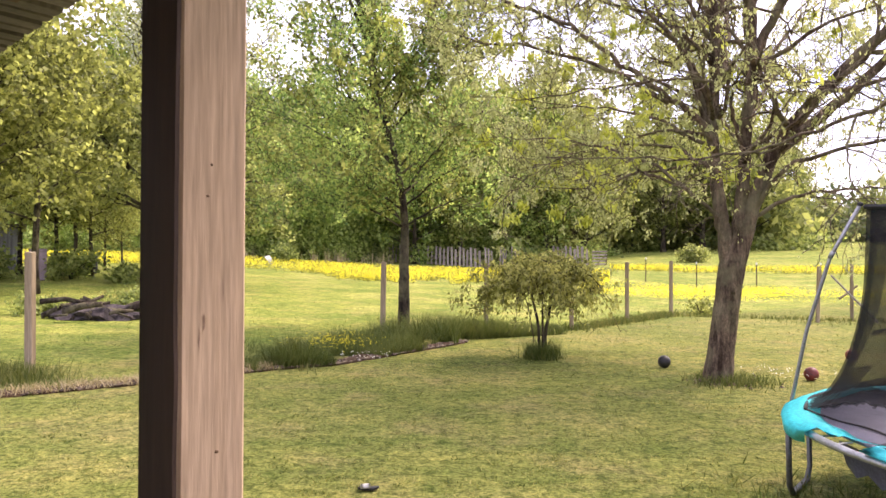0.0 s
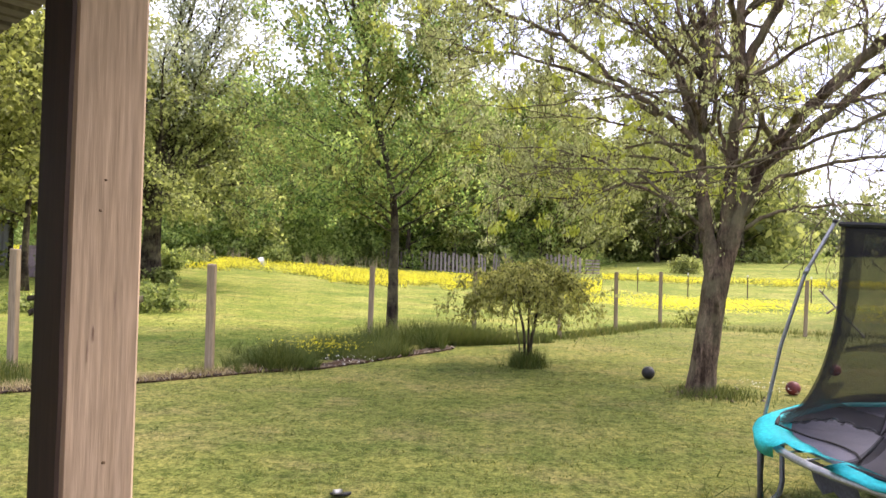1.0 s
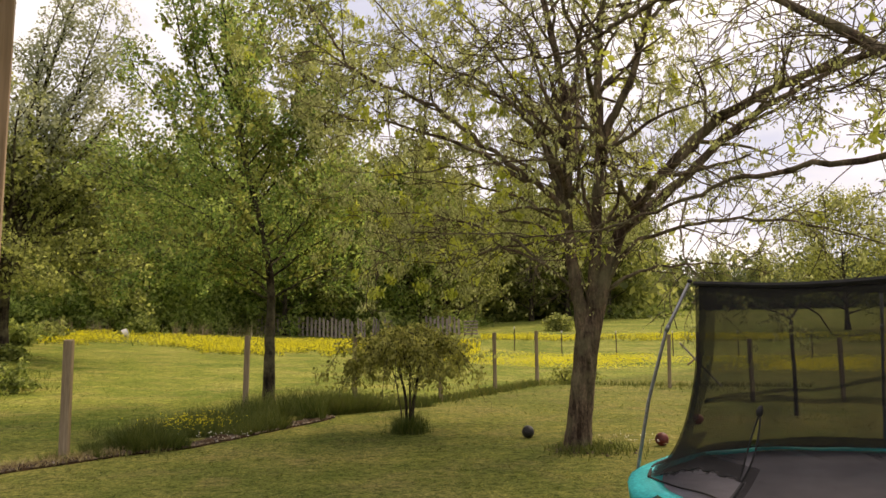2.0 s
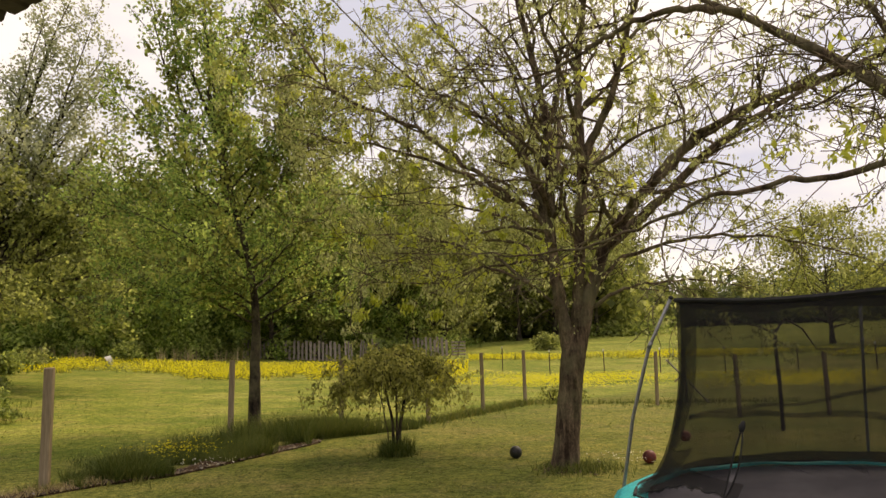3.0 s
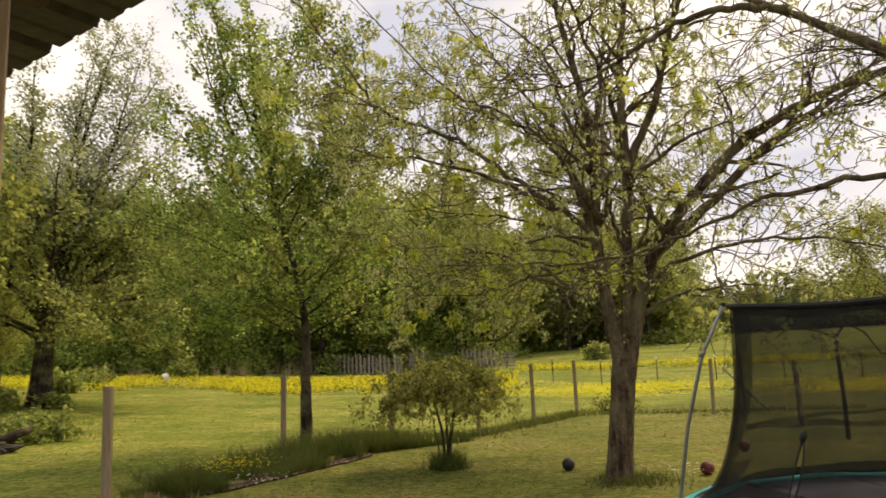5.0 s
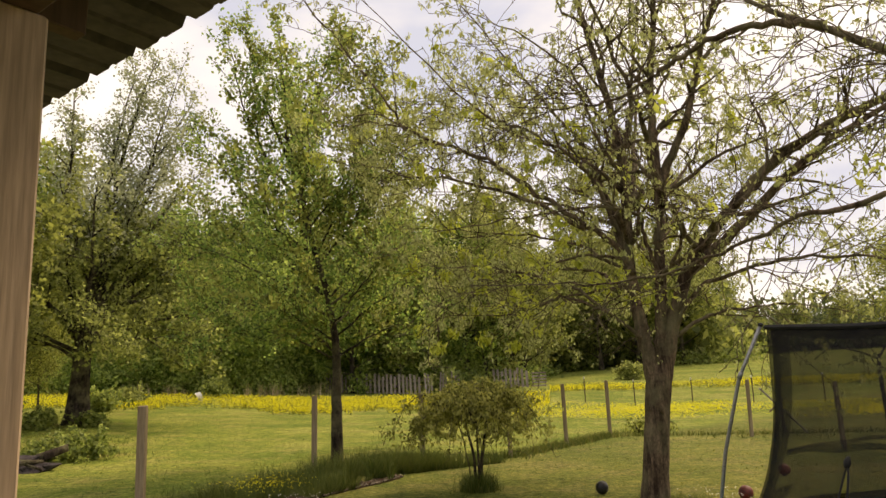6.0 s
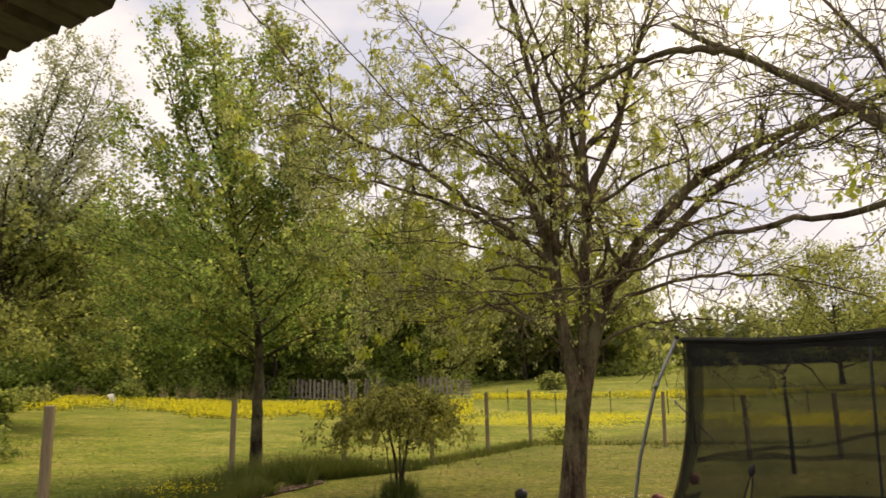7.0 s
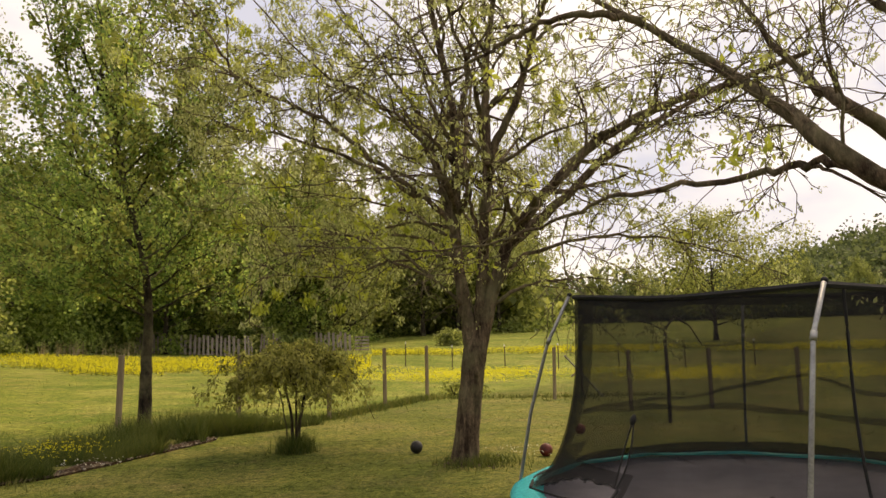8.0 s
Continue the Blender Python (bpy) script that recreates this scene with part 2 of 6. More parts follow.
CLOD = leaf_material("crumbled_soil", (0.03, 0.019, 0.012), (0.06, 0.04, 0.026), (0.12, 0.085, 0.055), 0.0, 3.0)
CHARRED = surface("charred_debris", [(0.3, (0.02, 0.018, 0.02)), (0.7, (0.09, 0.075, 0.075))], 5, 0.95, 0, (1, 1, 1), 24, 0.9, 0.04)
STONE = surface("pale_stone", [(0.3, (0.16, 0.14, 0.125)), (0.7, (0.36, 0.33, 0.30))], 8, 0.9)
WHITE_PAINT = surface("white_board", [(0.3, (0.62, 0.61, 0.58)), (0.7, (0.78, 0.77, 0.74))], 5, 0.7)
SIDING = surface("house_siding", [(0.3, (0.30, 0.25, 0.20)), (0.7, (0.38, 0.32, 0.26))], 2, 0.7, 0, (1, 1, 6), 40, 0.2, 0.002)
PALLET_WOOD = surface("weathered_pallet_slats", [(0.3, (0.22, 0.185, 0.165)), (0.7, (0.40, 0.35, 0.31))], 3, 0.85, 0, (4, 4, 0.3), 30, 0.4, 0.004)
SHED_GREY = surface("weathered_shed_boards", [(0.3, (0.17, 0.17, 0.18)), (0.7, (0.32, 0.32, 0.33))], 3, 0.85, 0, (4, 4, 0.3), 30, 0.4, 0.004)
MAUVE = surface("faded_mauve_panel", [(0.3, (0.27, 0.2, 0.24)), (0.7, (0.4, 0.31, 0.35))], 3, 0.7)
DARK_PLASTIC = surface("dark_plastic", [(0.3, (0.02, 0.02, 0.025)), (0.7, (0.05, 0.05, 0.06))], 4, 0.5)
RUST = surface("rusty_steel", [(0.3, (0.05, 0.035, 0.03)), (0.7, (0.12, 0.075, 0.055))], 20, 0.8, 0.3)
NET = net_material()


# ---- mesh helpers ----
def mesh_from(name, verts, faces, mat, smooth=False):
    me = bpy.data.meshes.new(name)
    me.from_pydata([tuple(v) for v in verts], [], faces)
    me.materials.append(mat)
    if smooth:
        me.polygons.foreach_set("use_smooth", [True] * len(me.polygons))
    me.update()
    return me


def quads_mesh(name, verts, count, corners, mat):
    """count separate faces of that many corners each, from a flat vertex array."""
    me = bpy.data.meshes.new(name)
    me.vertices.add(count * corners)
    me.vertices.foreach_set("co", np.ascontiguousarray(verts, dtype=np.float32).ravel())
    me.loops.add(count * corners)
    me.loops.foreach_set("vertex_index", np.arange(count * corners, dtype=np.int32))
    me.polygons.add(count)
    me.polygons.foreach_set("loop_start", np.arange(0, count * corners, corners, dtype=np.int32))
    me.materials.append(mat)
    me.update(calc_edges=True)
    return me


def part(name, bm, mat, parent, label="", smooth=False):
    """Links a bmesh as one mesh object under a thing or a part."""
    me = bpy.data.meshes.new(name)
    bm.normal_update()
    bm.to_mesh(me)
    bm.free()
    me.materials.append(mat)
    if smooth:
        me.polygons.foreach_set("use_smooth", [True] * len(me.polygons))
    ob = new(name, me)
    if parent is not None:
        ob.parent = parent
    if label:
        ob["label"] = label
    return ob


def child(name, me, parent, label=""):
    ob = new(name, me)
    ob.parent = parent
    if label:
        ob["label"] = label
    return ob


def empty(name, x, y, z, rz=0.0):
    ob = new(name)
    ob.matrix_world = pose(x, y, z, 0, 0, rz)
    return ob


def box(bm, cx, cy, cz, sx, sy, sz, bevel=0.0, turn=None):
    m = Matrix.Translation((cx, cy, cz)) @ (turn or Matrix.Identity(4)) @ Matrix.Diagonal((sx, sy, sz, 1))
    made = bmesh.ops.create_cube(bm, size=1, matrix=m)["verts"]
    if bevel:
        edges = {e for v in made for e in v.link_edges}
        bmesh.ops.bevel(bm, geom=list(edges), offset=bevel, segments=1, affect="EDGES")
    return bm


def tube_data(points, radii, sides):
    """Vertices and faces of a tapered tube along a polyline."""
    pts = np.asarray(points, float)
    k = len(pts)
    tang = np.gradient(pts, axis=0)
    tang /= np.linalg.norm(tang, axis=1)[:, None] + 1e-9
    ref = np.array([0.0, 0.0, 1.0]) if abs(tang[0][2]) < 0.9 else np.array([1.0, 0.0, 0.0])
    a = np.cross(tang, ref)
    a /= np.linalg.norm(a, axis=1)[:, None] + 1e-9
    b = np.cross(tang, a)
    ang = np.arange(sides) * 2 * np.pi / sides
    ring = np.cos(ang)[None, :, None] * a[:, None, :] + np.sin(ang)[None, :, None] * b[:, None, :]
    v = (pts[:, None, :] + ring * np.asarray(radii)[:, None, None]).reshape(-1, 3)
    f = [(i * sides + j, i * sides + (j + 1) % sides, (i + 1) * sides + (j + 1) % sides, (i + 1) * sides + j) for i in range(k - 1) for j in range(sides)]
    f.append(tuple(range(sides))[::-1])
    f.append(tuple(range((k - 1) * sides, k * sides)))
    return v, f


def tube_bm(points, radii, sides=10):
    if isinstance(radii, (int, float)):
        radii = [radii] * len(points)
    v, f = tube_data(points, radii, sides)
    bm = bmesh.new()
    vs = [bm.verts.new(p) for p in v]
    for face in f:
        bm.faces.new([vs[i] for i in face])
    return bm


# ---- the lie of the land ----
AZ_KNOTS = (-180, -60, -45, -26, -9, -1, 8, 15, 45, 80, 180)
RISE_FROM = (30, 30, 16, 18, 22, 22, 26, 36, 36, 36, 30)
RISE_RATE = (0.0, 0.04, 0.055, 0.055, 0.038, 0.031, 0.038, 0.058, 0.058, 0.05, 0.0)


def land(x, y):
    """Height of the ground: a level lawn, a meadow that rises to the woods, and a hill far to the right."""
    r = math.hypot(x, y)
    az = math.degrees(math.atan2(x, y))
    r0, k = np.interp(az, AZ_KNOTS, RISE_FROM), np.interp(az, AZ_KNOTS, RISE_RATE)
    t = min(max(r, 0), 115) - r0
    z = k * (t + math.log1p(math.exp(-min(max(t / 3, -30), 30))) * 3 if t > 0 else 3 * math.log1p(math.exp(max(t / 3, -30))))
    z += 27 * math.exp(-(((x - 215) / 75) ** 2 + ((y - 175) / 70) ** 2))
    if r > 9:
        z += 0.05 * min((r - 9) / 10, 1) * noise.noise(Vector((x * 0.12, y * 0.12, 0)))
    return z


def build_ground():
    azs = np.concatenate([np.arange(-60, 70, 1.25), np.arange(70, 300, 6)])
    rad = [0.0] + list(np.geomspace(1.0, 130, 90)) + list(np.geomspace(140, 420, 26)) + [600, 1000, 2000, 4000]
    verts, faces, n = [], [], len(azs)
    for r in rad:
        for a in azs:
            x, y = r * math.sin(radians(a)), r * math.cos(radians(a))
            verts.append((x, y, land(x, y)))
    for i in range(len(rad) - 1):
        for j in range(n):
            k = (j + 1) % n
            faces.append((i * n + j, i * n + k, (i + 1) * n + k, (i + 1) * n + j) if i else (j, n + k, n + j))
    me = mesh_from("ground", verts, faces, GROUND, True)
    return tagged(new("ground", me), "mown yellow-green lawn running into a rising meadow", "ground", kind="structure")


build_ground()

# ---- porch: axes along the eave (E) and outwards from the house (P) ----
POST = Vector((-0.303, 1.008, 0))
E_DEG = 52.0
EAVE_Y, EAVE_Z = 0.534, 2.69
E_AX = Vector((-math.sin(radians(E_DEG)), math.cos(radians(E_DEG)), 0))
P_AX = Vector((E_AX.y, -E_AX.x, 0))
PORCH = Matrix(((E_AX.x, P_AX.x, 0, POST.x), (E_AX.y, P_AX.y, 0, POST.y), (0, 0, 1, 0), (0, 0, 0, 1)))   # local x: along the eave, y: outwards


def porch_part(name, bm, mat, parent=None, label="", smooth=False):
    bm.transform(PORCH)
    bmesh.ops.recalc_face_normals(bm, faces=bm.faces)
    return part(name, bm, mat, parent, label, smooth)


def build_porch():
    floor = porch_part("porch_floor", box(bmesh.new(), -0.5, -1.0, 0.04, 9, 2.3, 0.16, 0.01), STONE)
    tagged(floor, "plain pale concrete slab of the porch", "floor", kind="structure")
    wall = porch_part("wall_house", box(bmesh.new(), -0.5, -2.22, 1.5, 9, 0.16, 3.0), SIDING)
    tagged(wall, "plain tan wall of the house behind the porch", "wall", kind="structure")

    post = new("porch_post")
    tagged(post, "square rough-sawn timber porch post with knots and checks", "post")
    bm = bmesh.new()
    box(bm, 0, 0, 1.225, 0.089, 0.089, 2.21, 0.004)
    porch_part("shaft", bm, LUMBER, post)
    knots = ((-0.0442, 0.005, 1.524, 1.0), (-0.0442, -0.004, 1.871, 0.7), (-0.0442, -0.009, 1.833, 0.8))
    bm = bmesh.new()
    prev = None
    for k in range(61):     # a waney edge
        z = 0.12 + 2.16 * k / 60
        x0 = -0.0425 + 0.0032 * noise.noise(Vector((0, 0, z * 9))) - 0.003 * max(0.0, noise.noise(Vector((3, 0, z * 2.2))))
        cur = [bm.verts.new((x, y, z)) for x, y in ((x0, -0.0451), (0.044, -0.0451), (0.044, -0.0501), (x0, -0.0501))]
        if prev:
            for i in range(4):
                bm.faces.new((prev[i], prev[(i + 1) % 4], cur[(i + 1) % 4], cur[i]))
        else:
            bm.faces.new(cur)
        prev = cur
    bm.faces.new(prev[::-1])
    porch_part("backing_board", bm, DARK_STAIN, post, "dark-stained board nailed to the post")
    for kx, ky, kz, big in knots:
        bm = bmesh.new()
        bmesh.ops.create_icosphere(bm, subdivisions=2, radius=1, matrix=Matrix.Translation((kx, ky, kz)) @ Matrix.Diagonal((0.0012, 0.003 * big, 0.0025 * big, 1)))
        porch_part("knot", bm, STAINED, post, "dark knot in the timber", True)
    rs = random.Random(12)
    for ky, kz, tall, wide in ((-0.013, 1.682, 0.011, 0.0013), (-0.019, 1.662, 0.014, 0.0009), (0.012, 1.72, 0.016, 0.0007)):
        bm = bmesh.new()
        ring = [bm.verts.new((-0.0451, ky + math.cos(a) * wide * rs.uniform(0.5, 1.2), kz + math.sin(a) * tall * rs.uniform(0.6, 1.15)))  for a in np.linspace(0, 2 * math.pi, 12)[:-1]]
        bm.faces.new(ring)
        bmesh.ops.solidify(bm, geom=bm.faces[:], thickness=0.001)
        porch_part("scar", bm, SCAR, post, "brown scar in the timber")

    beam = porch_part("header_beam", box(bmesh.new(), -0.4, -0.004, 2.439, 8.4, 0.076, 0.218, 0.004), STAINED)
    tagged(beam, "brown timber header beam lying on the porch posts", "beam")
    for i in range(-6, 6):
        bm = bmesh.new()
        box(bm, 0.41 + i * 0.61, -0.92, 2.663, 0.04, 2.44, 0.14, 0.003, Matrix.Rotation(radians(-2), 4, "X"))
        tagged(porch_part("rafter", bm, STAINED), "brown timber rafter under the porch roof", "rafter", "rafters of the porch roof")

    roof = new("porch_roof")
    tagged(roof, "ribbed galvanised metal porch roof with a ragged eave", "roof", kind="structure")
    slope = math.tan(radians(2))
    for k in range(-6, 6):
        bm = bmesh.new()
        xs, zs = [], []
        x0 = k * 0.69
        for rib in range(3):
            b = x0 + rib * 0.23
            for dx, dz in ((0, 0), (0.075, 0), (0.085, 0.006), (0.10, 0.006), (0.11, 0), (0.175, 0), (0.19, 0.022), (0.215, 0.022)):
                xs.append(b + dx)
                zs.append(dz)
        xs.append(x0 + 0.69)
        zs.append(0)
        lip = random.uniform(-0.006, 0.01)
        rows = []
        for y in (EAVE_Y + lip, 0.2, -1.0, -2.2):
            rows.append([bm.verts.new((x, y, EAVE_Z + (EAVE_Y - y) * slope + z)) for x, z in zip(xs, zs)])
        for a, b in zip(rows, rows[1:]):
            for i in range(len(xs) - 1):
                bm.faces.new((a[i], a[i + 1], b[i + 1], b[i]))
        bmesh.ops.solidify(bm, geom=bm.faces[:], thickness=-0.003)
        bm.transform(Matrix.Rotation(radians(1.1), 4, "Z"))     # the eave runs slightly askew to the posts
        porch_part("panel", bm, ROOF_METAL, roof)


build_porch()


# ---- trees ----
class Grower:
    """Collects tapered limbs and leaves of one plant."""

    def __init__(self, seed):
        self.rng = np.random.RandomState(seed)
        self.groups = [([], [], [0])]
        self.leaf = []

    def group(self):
        self.groups.append(([], [], [0]))

    def tube(self, pts, radii, sides):
        v, f = tube_data(pts, radii, sides)
        gv, gf, gn = self.groups[-1]
        gv.append(v)
        gf.extend([tuple(i + gn[0] for i in q) for q in f])
        gn[0] += len(v)

    def leaves(self, pts, count, size, spread, droop=0.2, kind=0, slim=1.0):
        pts = np.asarray(pts)
        r = self.rng
        i = r.randint(0, len(pts), count)
        base = pts[i] + r.normal(0, spread, (count, 3))
        d = r.normal(0, 1, (count, 3))
        d[:, 2] -= droop
        d /= np.linalg.norm(d, axis=1)[:, None]
        s = np.cross(d, r.normal(0, 1, (count, 3)))
        s /= np.linalg.norm(s, axis=1)[:, None] + 1e-9
        n = np.cross(d, s)
        ln = (size * r.uniform(0.6, 1.35, count))[:, None]
        w = ln * slim * r.uniform(0.28, 0.42, count)[:, None]
        quad = np.stack([base, base + d * ln * 0.5 + s * w - n * ln * 0.12, base + d * ln, base + d * ln * 0.5 - s * w - n * ln * 0.12], axis=1)
        self.leaf.append((kind, quad))

    def limb(self, p, d, length, r0, level, P):
        r = self.rng
        n = max(3, int(length / P["seg"][level]) + 1)
        d = np.asarray(d, float) / np.linalg.norm(d)
        pts, step = [np.asarray(p, float)], length / n
        for _ in range(n):
            d = d + r.normal(0, P["wig"][level], 3) + np.array([0, 0, P["up"][level]])
            d /= np.linalg.norm(d)
            pts.append(pts[-1] + d * step)
        self.along(np.array(pts), r0, level, P)

    def along(self, pts, r0, level, P):
        r = self.rng
        n = len(pts) - 1
        tip = P["tip"][level]
        radii = r0 * (1 - (1 - tip) * np.linspace(0, 1, n + 1) ** 0.9)
        radii = np.maximum(radii, P["thin"])
        if level == 0 and r0 > 0.05:
            radii *= 1 + 0.3 * np.exp(-np.linspace(0, 1, n + 1) * 14)
        if level < len(P["kids"]) or not P.get("hidden_twigs"):
            self.tube(pts, radii, P["sides"][level])
        length = np.linalg.norm(np.diff(pts, axis=0), axis=1).sum()
        last = len(P["kids"]) - 1
        if level <= last:
            count = max(2, int(round(length * P["kids"][level] * r.uniform(0.85, 1.15))))
            for c in range(count):
                t = P["from"][level] + (1 - P["from"][level]) * (c + r.uniform(0, 1)) / count
                x = t * n
                i = min(int(x), n - 1)
                pos = pts[i] + (pts[i + 1] - pts[i]) * (x - i)
                d = pts[i + 1] - pts[i]
                d = d / (np.linalg.norm(d) + 1e-9)
                side = np.cross(d, r.normal(0, 1, 3))
                side /= np.linalg.norm(side) + 1e-9
                a = radians(P["ang"][level] + r.uniform(-14, 14))
                nd = d * math.cos(a) + side * math.sin(a)
                ln = P["len"][level] * r.uniform(0.6, 1.25) * (1.15 - 0.6 * t)
                self.limb(pos, nd, ln, max(radii[i] * P["thick"][level], P["thin"]), level + 1, P)
        if level > last or P.get("all_leaves") and level == last:
            half = pts[-2:] if P.get("tips") else pts[len(pts) // 3:]
            kind = 1 if r.rand() < P.get("bright", 0) else 0
            cnt = P["leaves"] if kind == 0 else P["leaves"] * 2
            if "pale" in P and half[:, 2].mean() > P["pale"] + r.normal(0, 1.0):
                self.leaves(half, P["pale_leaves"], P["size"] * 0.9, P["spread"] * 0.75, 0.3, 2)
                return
            self.leaves(half, cnt, P["size"] * (1.45 if kind else 1.0), P["spread"], P.get("droop", 0.3), kind, P.get("slim", 1.0))

    def wood_meshes(self, name, mat):
        return [mesh_from(name, np.concatenate(v), f, mat, True) for v, f, _ in self.groups if v]

    def leaf_mesh(self, name, mat, kind=0):
        got = [q for k, q in self.leaf if k == kind]
        if not got:
            return None
        q = np.concatenate(got)
        return quads_mesh(name, q.reshape(-1, 3), len(q), 4, mat)


def bezier(a, b, c, n, rng, jitter):
    t = np.linspace(0, 1, n)[:, None]
    a, b, c = (np.asarray(v, float) for v in (a, b, c))
    pts = (1 - t) ** 2 * a + 2 * t * (1 - t) * b + t * t * c
    wob = np.cumsum(rng.normal(0, jitter, (n, 3)), axis=0)
    wob -= np.linspace(0, 1, n)[:, None] * wob[-1] * 0.5
    wob[0] = 0
    return pts + wob


def flared_trunk(g, pts, r0, r1, flare, sides=18, close=1.0):
    """A trunk with a root flare and an uneven, ridged girth."""
    k = len(pts)
    t = np.linspace(0, 1, k)
    radii = r0 + (r1 - r0) * t + flare * np.exp(-t * k * 0.55)
    radii[-5:] *= np.linspace(1, close, 5)
    v, f = tube_data(pts, radii, sides)
    v = v.reshape(k, sides, 3)
    c = np.asarray(pts)[:, None, :]
    ridge = 1 + 0.05 * np.sin(np.arange(sides) * 2 * np.pi * 5 / sides + 0.7)[None, :] + g.rng.normal(0, 0.018, (k, sides))
    v = c + (v - c) * ridge[:, :, None]
    gv, gf, gn = g.groups[-1]
    gv.append(v.reshape(-1, 3))
    gf.extend([tuple(i + gn[0] for i in q) for q in f])
    gn[0] += k * sides


def plant(name, g, x, y, wood, leaf, label, category, leaf2=None, group="", z=None, leaf3=None, leaf2_label=""):
    ob = empty(name, x, y, land(x, y) - 0.03 if z is None else z)
    tagged(ob, label, category, group)
    for i, me in enumerate(g.wood_meshes("trunk", wood)):
        child("trunk" if i == 0 else "limb", me, ob)
    me = g.leaf_mesh("crown", leaf)
    if me:
        child("crown", me, ob)
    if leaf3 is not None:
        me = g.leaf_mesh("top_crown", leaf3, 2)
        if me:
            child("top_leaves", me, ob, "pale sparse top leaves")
    if leaf2 is not None:
        me = g.leaf_mesh("young_crown", leaf2, 1)
        if me:
            child("young_leaves", me, ob, leaf2_label)
    return ob


def smooth_way(points, rng, jitter, each=5):
    """A rounded line through the points."""
    p = np.array([2 * np.array(points[0]) - np.array(points[1])] + [np.array(q) for q in points] + [2 * np.array(points[-1]) - np.array(points[-2])], float)
    out = []
    for i in range(1, len(p) - 2):
        for t in np.arange(each) / each:
            out.append(0.5 * (2 * p[i] + (p[i + 1] - p[i - 1]) * t + (2 * p[i - 1] - 5 * p[i] + 4 * p[i + 1] - p[i + 2]) * t * t + (3 * p[i] - p[i - 1] - 3 * p[i + 1] + p[i + 2]) * t ** 3))
    out.append(p[-2])
    out = np.array(out)
    step = np.linalg.norm(np.diff(out, axis=0), axis=1).mean()
    out[1:-1] += rng.normal(0, jitter * min(1.0, step / 0.22), out[1:-1].shape)
    return out


YARD = dict(seg=(0.45, 0.3, 0.18, 0.12), wig=(0.09, 0.27, 0.36, 0.34), up=(0.03, 0.05, 0.03, 0.0), tip=(0.16, 0.3, 0.4, 0.5), thin=0.0046,
            sides=(8, 6, 4, 3), kids=(2.1, 2.8, 3.3), ang=(42, 50, 54), len=(2.0, 0.95, 0.33), thick=(0.5, 0.52, 0.5), leaves=14, size=0.062, tips=True,
            spread=0.022, droop=2.0, bright=0.03, slim=0.68)
YARD["from"] = (0.36, 0.2, 0.15)


